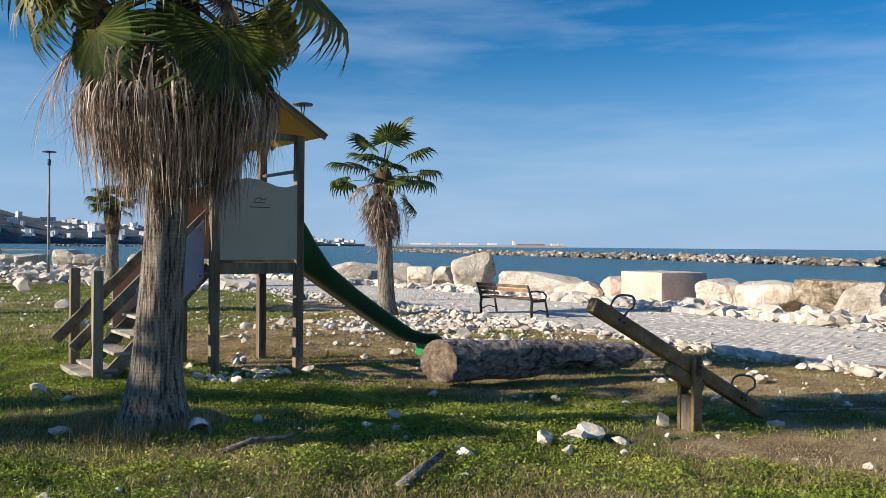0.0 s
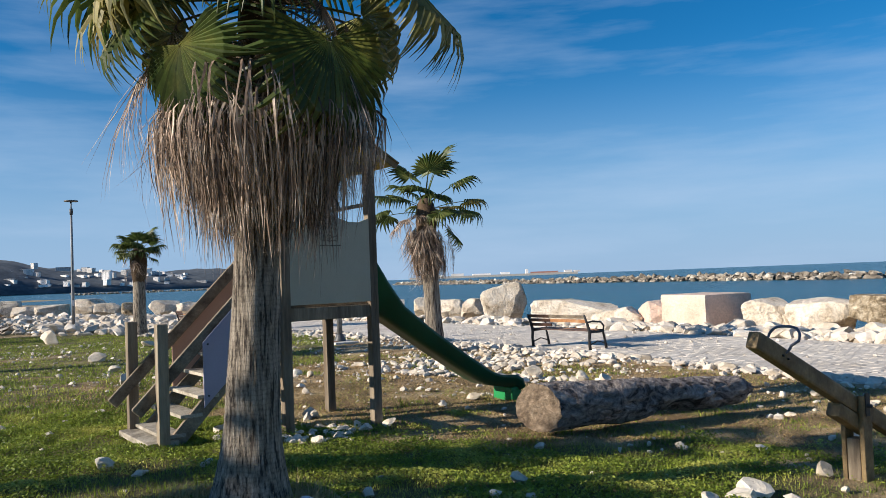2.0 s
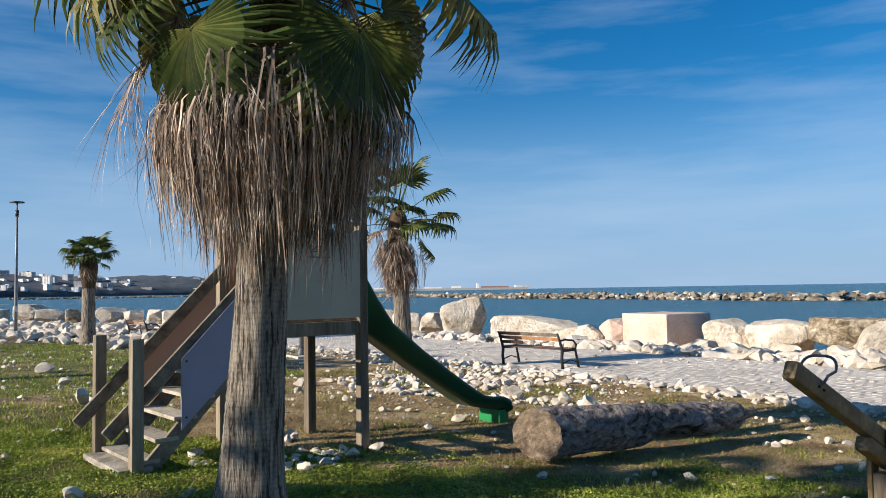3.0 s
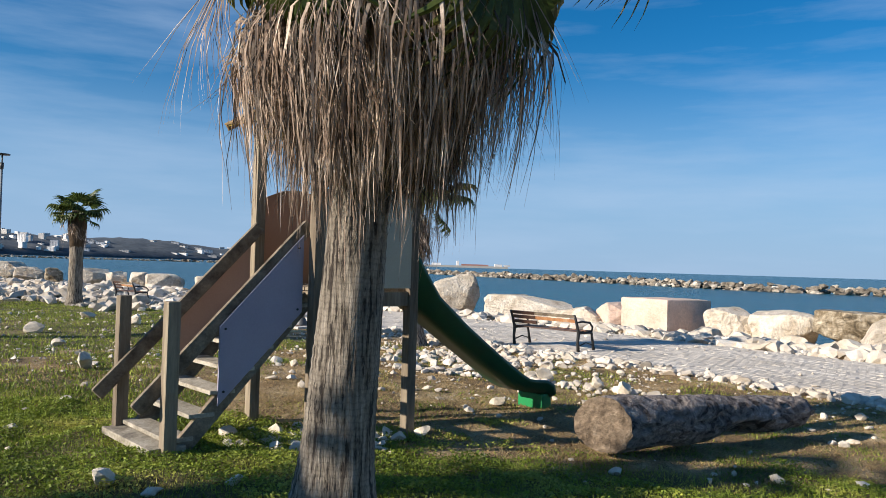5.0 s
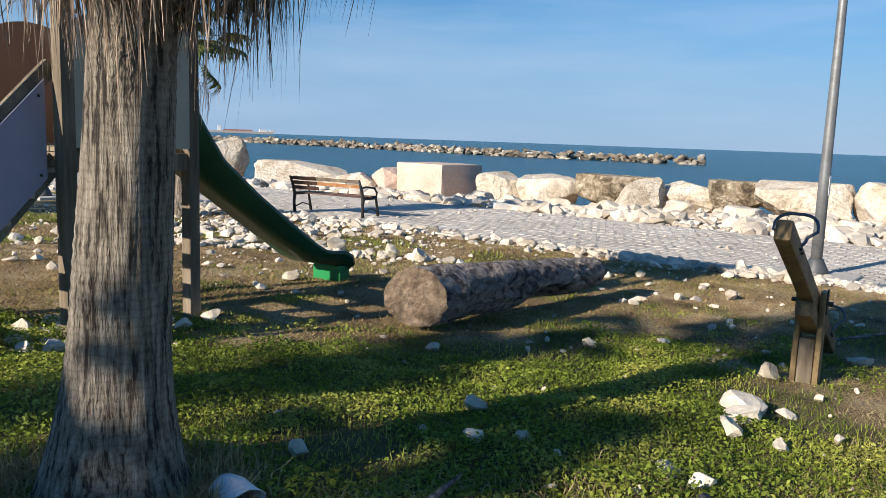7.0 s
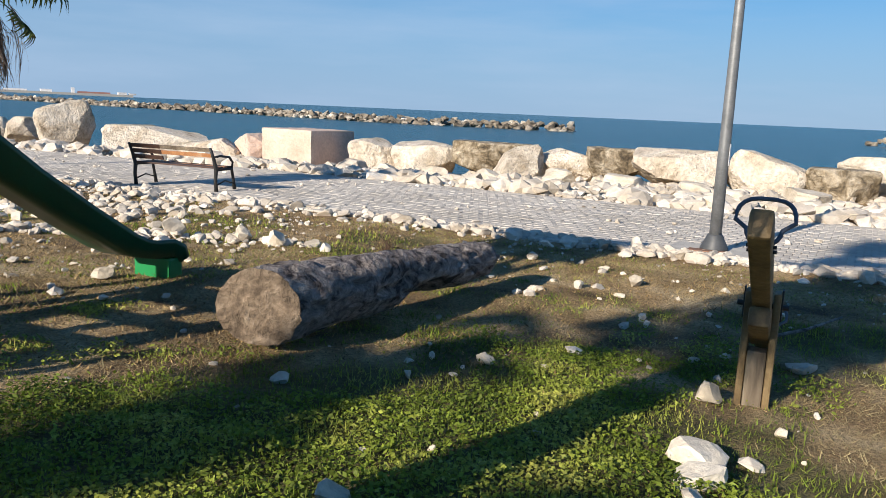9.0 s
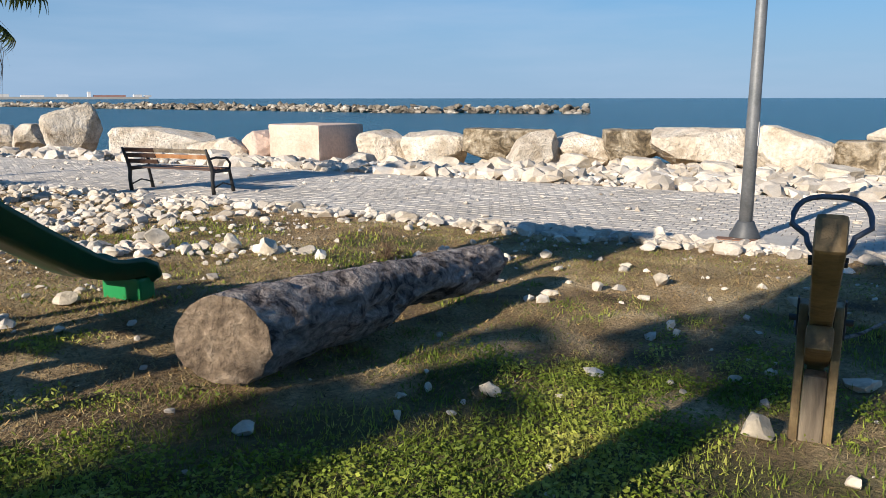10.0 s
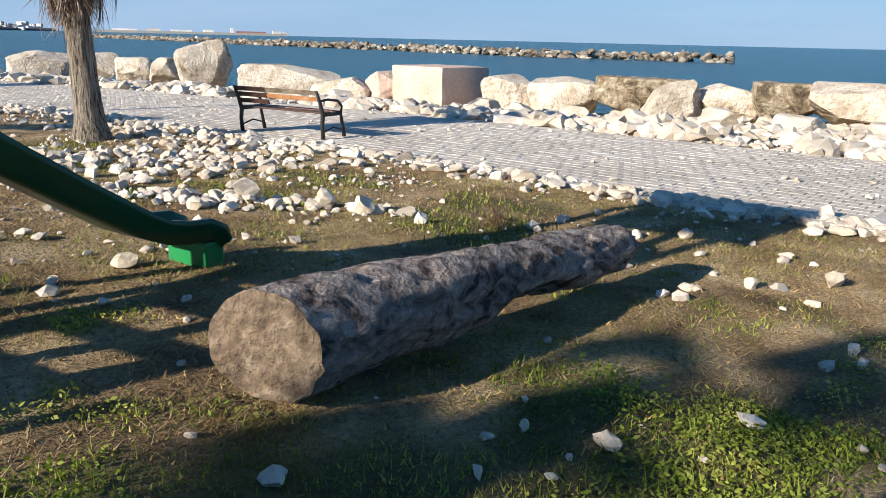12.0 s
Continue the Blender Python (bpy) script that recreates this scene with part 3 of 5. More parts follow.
# rubble spilled along the promenade's lawn edge and in rows over the lawn
pl, sz = [], []
for _ in range(2600):
    s = 4.5 + 32 * rng.random() ** 1.15
    n = NEAR + 0.14 - abs(rng.normal()) * (0.26 + 0.45 * step01(11, 17, s))
    pl.append(at_shore(s, n))
    sz.append(rng.uniform(0.02, 0.06) if rng.random() < 0.75 else rng.uniform(0.06, 0.125))
for _ in range(230):
    k = rng.random()
    x, y = -0.2 + 2.9 * k + rng.normal() * 0.10, 14.3 - 1.35 * k + rng.normal() * 0.16
    pl.append((x, y))
    sz.append(rng.uniform(0.015, 0.05) if rng.random() < 0.75 else rng.uniform(0.05, 0.10))
for _ in range(380):
    x, y = rng.normal() * 1.2 + 1.0, rng.normal() * 0.9 + 16.2
    pl.append((x, y))
    sz.append(rng.uniform(0.02, 0.10))
for _ in range(90):
    pl.append((rng.uniform(-1.75, -0.55), rng.uniform(9.1, 10.0)))
    sz.append(rng.uniform(0.015, 0.07))
heap("rubble_edge", pl, sz, ICO2, M_rubble, "broken white stones spilled along the lawn edge", "rubble", 32, 0.3)

# white rubble beach farther along
pl, sz = [], []
for _ in range(5200):
    s = 27 + 60 * rng.random() ** 1.2
    n = rng.uniform(-4, 18.5) if rng.random() < 0.65 else rng.uniform(5, 18)
    n = n + 3.0 * float(step01(5, 18, n))
    if n > 11.0 and n < 16.0 and s < 34:
        continue
    if n < 4 + 6 * float(vnoise(s * 0.2, n * 0.2, 8)) and s < 42:
        continue
    pl.append(at_shore(s, n))
    sz.append(rng.uniform(0.08, 0.2) if rng.random() < 0.75 else rng.uniform(0.2, 0.42))
heap("rubble_beach", pl, sz, ICO1, M_rubble, "wide spread of white stones washed over the lawn", "rubble", 33, 0.35)

# small stones strewn over the lawn and promenade
pl, sz = [], []
while len(pl) < 3400:
    x, y = rng.uniform(-14, 9), rng.uniform(5, 26)
    n = float(out_from(x, y))
    if n > NEAR - 0.1:
        continue
    dens = 0.12 + 0.6 * step01(9.5, 14, y) + 0.5 * step01(2.5, 5, x) * step01(6.5, 9, y)
    dens *= 0.25 + 1.5 * float(vnoise(x * 0.7, y * 0.7, 14)) ** 2
    if rng.random() < dens:
        pl.append((x, y))
        sz.append(rng.uniform(0.008, 0.03) if rng.random() < 0.8 else rng.uniform(0.03, 0.07))
heap("lawn_pebbles", pl, sz, ICO1, M_rubble, "small white stones scattered over the lawn", "pebbles", 34, 0.3)
pl, sz = [], []
for _ in range(110):
    pl.append(at_shore(rng.uniform(3, 30), rng.uniform(NEAR + 0.3, FAR)))
    sz.append(rng.uniform(0.015, 0.06))
heap("promenade_pebbles", pl, sz, ICO1, M_rubble, "few white stones lying on the paving", "pebbles", 35, 0.3, lambda x, y, i: 0.02)


def lawn_stone(x, y, size, flat=0.6, seed=0, material=M_stone, name="stone", label="broken white limestone lying on the grass", turn=None):
    r = np.random.default_rng(seed)
    v = rock_shape(ICO2[0], r, (size, size * r.uniform(0.65, 0.95), size * flat), 11)
    v = v * (1 + 0.05 * r.normal(size=(len(v), 1)))
    ob = new(name, mesh_tris(name, v, ICO2[1], material))
    ob.location = (x, y, ground_z(x, y) - v[:, 2].min() - size * 0.10)
    return tagged(ob, label, "stone", "stones on the lawn")


STONES = [
    (1.05, 8.97, 0.061, 0.60), (1.85, 9.07, 0.038, 0.60), (2.23, 8.87, 0.066, 0.70), (1.70, 8.82, 0.037, 0.80), (1.92, 8.72, 0.030, 0.50),
    (3.87, 10.48, 0.082, 0.50), (4.26, 10.36, 0.060, 0.80), (4.97, 10.78, 0.074, 0.70), (4.81, 10.24, 0.119, 0.60), (4.38, 10.00, 0.066, 0.60),
    (3.95, 9.32, 0.054, 0.80), (3.86, 9.18, 0.048, 0.80), (6.43, 11.81, 0.109, 0.80), (4.36, 11.75, 0.083, 0.60), (2.83, 12.57, 0.098, 0.60),
    (2.57, 14.42, 0.049, 0.60), (1.13, 13.25, 0.091, 0.80), (0.74, 11.92, 0.082, 0.50), (0.51, 12.25, 0.043, 0.50), (0.59, 15.09, 0.078, 0.60),
    (1.29, 16.01, 0.108, 0.50), (1.60, 13.58, 0.162, 0.70), (0.96, 14.00, 0.085, 0.50), (2.45, 12.95, 0.151, 0.70), (2.23, 13.26, 0.131, 0.80),
    (4.67, 11.52, 0.098, 0.80), (2.02, 9.09, 0.038, 0.80), (1.28, 7.87, 0.028, 0.80), (2.94, 7.90, 0.105, 0.80), (3.95, 8.03, 0.110, 0.60),
    (2.84, 7.39, 0.044, 0.70), (2.22, 7.37, 0.165, 0.50), (3.49, 8.44, 0.046, 0.50), (3.73, 8.40, 0.044, 0.60), (5.13, 9.26, 0.074, 0.80),
    (5.42, 9.74, 0.063, 0.60), (1.81, 7.88, 0.028, 0.70), (3.26, 7.49, 0.030, 0.80), (2.67, 7.17, 0.025, 0.70), (-0.24, 7.21, 0.056, 0.80),
    (0.74, 7.64, 0.083, 0.80), (0.55, 7.23, 0.060, 0.70), (0.37, 7.38, 0.036, 0.80), (0.84, 6.99, 0.035, 0.60), (1.25, 6.57, 0.079, 0.70),
    (2.05, 7.22, 0.134, 0.50), (1.85, 7.05, 0.096, 0.70), (1.97, 6.83, 0.063, 0.60), (2.37, 6.86, 0.050, 0.70), (0.39, 11.85, 0.042, 0.50),
    (-0.49, 9.73, 0.108, 0.60), (-0.28, 9.95, 0.090, 0.70), (-1.46, 9.62, 0.127, 0.70), (0.63, 6.70, 0.037, 0.50), (1.75, 6.49, 0.025, 0.50),
    (1.50, 6.45, 0.027, 0.80), (-4.13, 13.14, 0.222, 0.80), (-3.48, 10.84, 0.091, 0.50), (-1.53, 8.14, 0.064, 0.70), (-1.96, 7.98, 0.075, 0.50),
    (-2.26, 8.09, 0.097, 0.80), (-1.82, 9.52, 0.097, 0.60), (-1.85, 12.64, 0.086, 0.50), (-1.72, 14.04, 0.099, 0.70), (-1.62, 15.71, 0.142, 0.80),
    (0.61, 11.50, 0.096, 0.80), (-6.08, 22.07, 0.297, 0.50), (-7.75, 23.78, 0.247, 0.50), (-6.02, 17.29, 0.171, 0.50), (-7.41, 19.80, 0.271, 0.80),
    (-3.41, 9.57, 0.078, 0.70), (-11.68, 26.28, 0.383, 0.70), (-1.44, 6.70, 0.089, 0.60), (0.04, 6.43, 0.043, 0.50), (0.78, 7.18, 0.049, 0.70),
    (1.21, 6.74, 0.096, 0.50), (1.22, 6.17, 0.048, 0.50), (1.62, 6.32, 0.030, 0.50), (-0.45, 5.83, 0.043, 0.50), (-0.61, 5.57, 0.032, 0.60),
    (-1.13, 10.43, 0.106, 0.80),
]
for i, (x, y, size, flat) in enumerate(STONES):
    lawn_stone(x, y, size, flat, 100 + i)


def boulder(s, n, w, h, d=1.1, seed=0, material=M_boulder, z=None, turn=None, square=5.0, lean=0.0, rough=0.05, cuts=5, name="boulder", label="large pale limestone boulder on the rubble bank"):
    """A quarried block: a squared ball, cut and roughened."""
    r = np.random.default_rng(seed)
    v = CUBE[0]
    square = max(square, 4.0) * 1.6
    v = v / (np.abs(v) ** square).sum(1, keepdims=True) ** (1 / square)
    for _ in range(cuts * 2):
        q = r.normal(size=3)
        q /= np.linalg.norm(q)
        over = np.maximum(v @ q - r.uniform(0.78, 1.20), 0)
        v = v - over[:, None] * q
    off = Vector(r.uniform(-50, 50, 3))
    disp = np.array([noise.fractal(Vector(p) * 1.3 + off, 0.8, 2.1, 5) + 0.6 * abs(noise.noise(Vector(p) * 4 + off)) - 0.5 * max(0.0, noise.noise(Vector((p[0] * 2, p[1] * 2, p[2] * 7)) + off)) for p in v])
    v = v * (1 + rough * disp[:, None])
    v = v * np.array((w / 2, d / 2, h / 2))
    x, y = at(s, n)
    a = math.atan2(x, y - 4)
    ob = new(name, mesh_tris(name, v, CUBE[1], material))
    base = ground_z(x, y) - 0.12 if z is None else z - 0.14
    ob.matrix_basis = pose(x, y, base + h / 2, 0, lean, -math.degrees(a) + (r.uniform(-14, 14) if turn is None else turn))
    return tagged(ob, label, "boulder", "boulders along the shore")


boulder(22.0, 24.0, 2.25, 1.52, 2.25, 1, M_pink, -0.75, 46, 26.0, 0, 0.018, 0, label="large squared pinkish limestone block")
boulder(24.05, 23.9, 1.60, 1.30, 1.3, 2, M_pink, -0.78, 20, 5.0, label="pinkish limestone boulder beside the squared block")
boulder(25.4, 22.9, 2.05, 1.05, 1.3, 17, M_boulder, -0.84, None, 3.5, -10)
boulder(19.3, 24.0, 1.60, 1.25, 1.4, 3, M_boulder, -0.66, None, 4.5, -6)
boulder(17.4, 23.9, 2.05, 1.38, 1.6, 4, M_boulder, -0.72, None, 3.2, 8)
boulder(15.0, 24.1, 2.50, 1.08, 1.4, 5, M_darkrock, -0.36, 0, 14.0, 1, label="squared limestone block with a dark weathered face")
boulder(13.6, 23.0, 1.45, 1.08, 1.0, 6, M_boulder, -0.42, None, 2.2, -24, label="leaning pointed limestone boulder")
boulder(12.65, 24.0, 1.55, 1.00, 1.3, 7, M_boulder, -0.36, None, 3.5, 14)
boulder(11.2, 24.0, 1.45, 0.98, 1.3, 8, M_darkrock, -0.2, 6, 12.0, 0, label="squared limestone block with a dark ribbed side")
boulder(9.4, 24.0, 2.38, 1.05, 1.5, 9, M_boulder, -0.2, -4, 10.0, 0)
boulder(7.2, 24.0, 1.92, 1.12, 1.3, 10, M_boulder, -0.33, None, 3.0, 16)
boulder(5.4, 24.0, 1.62, 0.92, 1.3, 12, M_darkrock, -0.3, -5, 12.0, 0, label="low squared limestone block with brown staining")
boulder(4.4, 25.5, 2.4, 1.0, 1.3, 13, M_boulder, -0.1, -8, 10.0, 0)
boulder(2.9, 24.2, 2.0, 1.0, 1.4, 14, M_boulder, -0.3)
boulder(0.7, 24.2, 2.2, 1.05, 1.4, 15, M_boulder, -0.3)
boulder(-1.8, 24.2, 2.2, 1.05, 1.4, 16, M_boulder, -0.3)
boulder(29.5, 24.0, 3.9, 1.22, 1.6, 18, M_boulder, -0.74, 0, 6.0, 2, label="long flat-topped limestone block with drill grooves")
boulder(31.1, 24.3, 1.5, 0.4, 0.9, 19, M_darkrock, 0.1, 0, 12.0, 0, label="dark slab lying on the boulders")
boulder(33.0, 22.6, 2.1, 2.1, 1.6, 20, M_boulder, -0.85, 0, 3.0, -14, label="tall pointed limestone boulder")
boulder(35.2, 22.3, 1.45, 1.2, 1.2, 21, M_boulder, -0.6, None, 5.0, 4)
boulder(37.3, 22.0, 1.5, 1.0, 1.2, 22, M_boulder, -0.45)
boulder(39.9, 22.0, 1.3, 1.15, 1.2, 23, M_boulder, -0.46, None, 3.5)
boulder(43.8, 21.0, 2.9, 1.5, 1.6, 24, M_boulder, -0.76)
boulder(50.6, 16.4, 1.3, 1.0, 1.1, 25, M_boulder, -0.35)
boulder(53.4, 14.8, 2.4, 1.1, 1.3, 26, M_boulder, -0.4)
boulder(55.5, 13.7, 1.2, 1.05, 1.1, 27, M_boulder, -0.3)
boulder(56.8, 12.5, 1.3, 1.0, 1.1, 28, M_boulder, -0.2)
boulder(59.5, 11.6, 2.0, 1.1, 1.2, 29, M_boulder, -0.2)
boulder(62.3, 9.7, 1.1, 1.05, 1.0, 30, M_darkrock, -0.25)
boulder(65.0, 8.6, 2.0, 1.2, 1.2, 31, M_boulder, -0.4)
for i in range(8):
    boulder(67.5 + i * 2.9 + rng.uniform(-0.5, 0.5), 7.0 - i * 1.9 + rng.uniform(-1, 0.6), rng.uniform(1.5, 2.8), rng.uniform(0.9, 1.4), 1.3, 40 + i, M_boulder, -0.25, None, rng.uniform(2.8, 5.5))
for i, (s, n, w, h) in enumerate(((20.6, 21.4, 0.6, 0.5), (18.0, 21.0, 0.9, 0.6), (16.6, 20.6, 0.85, 0.5), (11.8, 21.4, 0.85, 0.55), (8.4, 21.2, 0.75, 0.45), (15.6, 21.6, 0.7, 0.5), (24.4, 21.8, 0.8, 0.6), (6.0, 21.0, 1.0, 0.5), (10.1, 21.4, 1.0, 0.5), (22.6, 21.6, 0.6, 0.45), (31.5, 21.0, 1.1, 0.55), (13.2, 20.2, 0.7, 0.45), (7.2, 19.0, 0.6, 0.4), (19.2, 18.6, 0.5, 0.35))):
    boulder(s, n, w, h, w * 0.9, 70 + i, M_stone, None, None, 3.0, 5, 0.06, 5, "stone", "medium white limestone lump on the rubble bank")


# ---- things ----
def street_lamp(x, y, label):
    ob = thing("street_lamp", x, y, max(ground_z(x, y), 0.0), math.degrees(math.atan2(ALONG[1], ALONG[0])))
    tagged(ob, label, "street lamp", "lamps along the promenade")
    block("foundation", (0, 0, 0.015), (0.95, 0.62, 0.07), M_concrete, ob, "pale concrete foundation slab", 0.01)
    block("hatch", (0.05, 0.19, 0.054), (0.40, 0.16, 0.012), M_rust, ob, "rusty steel hatch cover", 0.003)
    tube("skirt", [(0, 0, 0.05), (0, 0, 0.07), (0, 0, 0.21), (0, 0, 0.225)], [0.155, 0.155, 0.088, 0.08], M_lamp_dark, ob, "dark conical base cover", 24)
    tube("pole", [(0, 0, 0.2), (0, 0, 1.2), (0, 0, 3.0), (0, 0, 4.80)], [0.068, 0.064, 0.052, 0.038], M_galv, ob, "", 20)
    block("sticker", (-0.064, 0.0, 1.12), (0.006, 0.07, 0.24), M_sticker, ob, "white paper sticker", 0.001)
    tube("collar", [(0, 0, 4.70), (0, 0, 4.95)], [0.06, 0.075], M_lamp_dark, ob, "", 14)
    for k in (-1, 1):
        tube("arm", [(0.05 * k, 0, 4.92), (0.13 * k, 0, 5.24)], [0.018, 0.018], M_lamp_dark, ob, "", 8)
    tube("head", [(0, 0, 5.24), (0, 0, 5.28), (0, 0, 5.29)], [0.27, 0.27, 0.2], M_lamp_dark, ob, "flat round lamp head", 20)
    return ob


street_lamp(6.99, 11.16, "grey galvanised street lamp with a dark conical foot")
street_lamp(-2.3, 22.3, "tall grey street lamp behind the play tower")
street_lamp(-14.5, 33.9, "tall grey street lamp among white stones")


def bench(a, b, label):
    a, b = Vector(a), Vector(b)
    d = (b - a).normalized()
    turn = math.degrees(math.atan2(d.y, d.x))
    c = (a + b) / 2
    ob = thing("bench", c.x, c.y, max(0.012, ground_z(c.x, c.y)), turn)
    tagged(ob, label, "bench", "benches along the promenade")
    ob.scale = (1.0, 1.0, 0.88)
    half = (b - a).length / 2
    # local: x along the bench, +y towards the sea
    for k in (-1, 1):
        x = k * half
        tube("end_frame", [(x, 0.02, 0.0), (x, 0.0, 0.22), (x, 0.02, 0.40), (x, -0.04, 0.60), (x, -0.12, 0.80)], [0.034, 0.030, 0.036, 0.028, 0.022], M_iron, ob, "dark cast-iron end", 8)
        tube("front_leg", [(x, 0.50, 0.0), (x, 0.46, 0.22), (x, 0.42, 0.40), (x, 0.0, 0.40)], [0.032, 0.026, 0.028, 0.026], M_iron, ob, "", 8)
        tube("armrest", [(x, -0.05, 0.63), (x, 0.12, 0.65), (x, 0.36, 0.62), (x, 0.45, 0.52), (x, 0.42, 0.40)], [0.02, 0.022, 0.022, 0.02, 0.02], M_iron, ob, "curved iron armrest", 8)
        tube("foot_brace", [(x, 0.03, 0.12), (x, 0.25, 0.19), (x, 0.48, 0.12)], 0.014, M_iron, ob, "", 6)
    for z, y in ((0.55, -0.005), (0.66, -0.045), (0.76, -0.085)):
        block("back_slat", (-half * 0.62, y, z), (half * 0.72, 0.03, 0.075), M_slat_dark, ob, "dark brown slat", 0.006, (20, 0, 0))
        if z > 0.6:
            block("back_slat", (half * 0.36, y, z), (half * 1.22, 0.028, 0.072), M_slat if z < 0.7 else M_plank, ob, "worn orange-brown slat" if z < 0.7 else "bleached grey slat", 0.006, (20, 0, 0))
    for i in range(4):
        block("seat_slat", (0, 0.06 + i * 0.11, 0.435), (half * 2 - 0.02, 0.085, 0.03), M_slat_dark if i != 2 else M_slat, ob, "", 0.006)


bench((2.27, 19.27, 0), (3.25, 17.95, 0), "park bench with dark cast-iron ends and worn brown slats")
bench((-9.5, 31.6, 0), (-8.5, 30.4, 0), "dark park bench standing among white stones")


def play_tower():
    ob = thing("play_tower", -1.07, 10.13, 0.0, 36.2)
    tagged(ob, "wooden play tower with stairs, coloured boards and a green slide", "play tower")
    q = 0.472
    for x, y, top in ((-q, -q, 2.72), (q, -q, 2.72), (-q, q, 2.72), (q, q, 2.72)):
        block("post", (x, y, top / 2), (0.09, 0.09, top), M_wood, ob, "", 0.008)
    for sx in (-1, 1):
        block("joist", (0, sx * q, 1.285), (2 * q - 0.09, 0.045, 0.12), M_wood, ob, "", 0.005)
        block("joist", (sx * q, 0, 1.285), (0.045, 2 * q - 0.09, 0.12), M_wood, ob, "", 0.005)
    for i in range(8):
        block("deck_board", (0, -q + 0.075 + i * 0.114, 1.36), (2 * q - 0.10, 0.105, 0.028), M_plank, ob, "", 0.004)
    # front board with a wavy top edge
    wave = [(-0.43, 2.13), (-0.36, 2.16), (-0.25, 2.205), (-0.13, 2.225), (0.0, 2.215), (0.10, 2.185), (0.20, 2.155), (0.31, 2.150), (0.43, 2.19)]
    outline = [(-0.43, 1.375), (0.43, 1.375)] + wave[::-1]
    front = plate("front_board", outline, 0.018, pose(0, -q - 0.035, 0), M_beige, ob, "beige board with a small printed mark")
    for x0, z0, x1, z1 in ((-0.07, 1.985, -0.02, 2.03), (-0.02, 2.03, 0.03, 2.005), (0.03, 2.005, 0.075, 2.02), (-0.075, 1.975, 0.06, 1.975), (0.0, 1.99, 0.02, 2.02)):
        a, b = Vector((x0, -q - 0.046, z0)), Vector((x1, -q - 0.046, z1))
        beam("printed_mark", a, b, 0.003, 0.008, M_print, front, "", 0)
    block("printed_line", (0.0, -q - 0.0462, 1.925), (0.23, 0.003, 0.011), M_print, front, "", 0)
    plate("back_board", [(-0.43, 1.375), (0.43, 1.375)] + [(x, z - 0.02) for x, z in wave[::-1]], 0.018, pose(0, q + 0.0, 0), M_brown, ob, "terracotta-coloured board")
    tube("grab_bar", [(q, -q + 0.03, 2.34), (q, q - 0.03, 2.34)], 0.02, M_galv, ob, "grey metal bar over the slide", 10)
    block("bar_bracket", (q, -q + 0.07, 2.33), (0.05, 0.05, 0.17), M_wood, ob, "", 0.015)
    # gabled roof: ridge along y
    ridge, eave, span, deep = 3.15, 2.72, 0.70, 0.64
    for k in (-1, 1):
        run = math.hypot(span, ridge - eave)
        ang = math.degrees(math.atan2(ridge - eave, span)) * k
        block("roof_panel", (k * span / 2, 0, (ridge + eave) / 2), (run, 2 * deep, 0.016), M_yellow, ob, "yellow roof board", 0.003, (0, ang, 0))
        block("roof_cover", (k * span / 2, 0, (ridge + eave) / 2 + 0.021), (run + 0.04, 2 * deep + 0.06, 0.018), M_roof, ob, "brown roof covering", 0.004, (0, ang, 0))
        for e in (-1, 1):
            block("barge_board", (k * span / 2, e * (deep + 0.006), (ridge + eave) / 2 - 0.02), (run, 0.02, 0.055), M_roof, ob, "", 0.004, (0, ang, 0))
    scallop = [(-0.52, 2.75), (-0.52, 2.64)] + [(-0.52 + i * 0.052, 2.62 + 0.022 * math.cos(i * 1.9)) for i in range(1, 20)] + [(0.52, 2.64), (0.52, 2.75)]
    plate("valance", scallop, 0.016, pose(0, q - 0.06, 0), M_yellow, ob, "yellow board with a scalloped edge")
    block("roof_tie", (0, -q, 2.69), (2 * q, 0.045, 0.07), M_wood, ob, "", 0.005)
    # stairs
    st_x = -q - 1.112
    for y, label in ((-q + 0.02, "lilac"), (q - 0.02, "pink")):
        block("stair_post", (st_x, y, 0.66), (0.092, 0.092, 1.24), M_wood, ob, "square weathered timber post", 0.012)
        side = -1 if y < 0 else 1
        beam("stringer", (st_x + 0.05, y - side * 0.06, 0.20), (-q - 0.02, y - side * 0.06, 1.30), 0.045, 0.13, M_plank, ob, "", 0.006)
        beam("handrail", (st_x - 0.20, y - side * 0.065, 0.55), (-q - 0.02, y - side * 0.065, 1.86), 0.045, 0.11, M_plank, ob, "", 0.02)
        def rail(x, low):
            k = (x - st_x) / (-q - st_x)
            return (0.24 + 1.10 * k) if low else (0.70 + 1.14 * k)
        xa, xb = st_x + 0.36, st_x + 1.02
        board = [(xa, rail(xa, True) - 0.06), (xb, rail(xb, True) - 0.06), (xb, rail(xb, False) + 0.03), (xa, rail(xa, False) + 0.03)]
        pl_ = plate("side_board", board, 0.015, pose(0, y - side * 0.03, 0), M_purple if label == "lilac" else M_pinkb, ob, "faded %s side board" % label)
        for x, low in ((xa + 0.04, True), (xb - 0.04, True), (xa + 0.04, False), (xb - 0.04, False)):
            z = rail(x, low) + (0.0 if low else -0.03)
            tube("bolt", [(x, y - side * 0.03 + side * 0.006, z), (x, y - side * 0.03 + side * 0.013, z)], 0.009, M_iron, pl_, "", 8)
    for i in range(7):
        k = i / 7
        block("tread", (st_x + 0.10 + k * 1.05, 0, 0.33 + k * 1.06), (0.19, 2 * q - 0.10, 0.03), M_bleached, ob, "", 0.005)
    block("bottom_step", (st_x + 0.0, 0, 0.275), (0.26, 2 * q - 0.03, 0.05), M_bleached, ob, "bleached bottom step", 0.008)
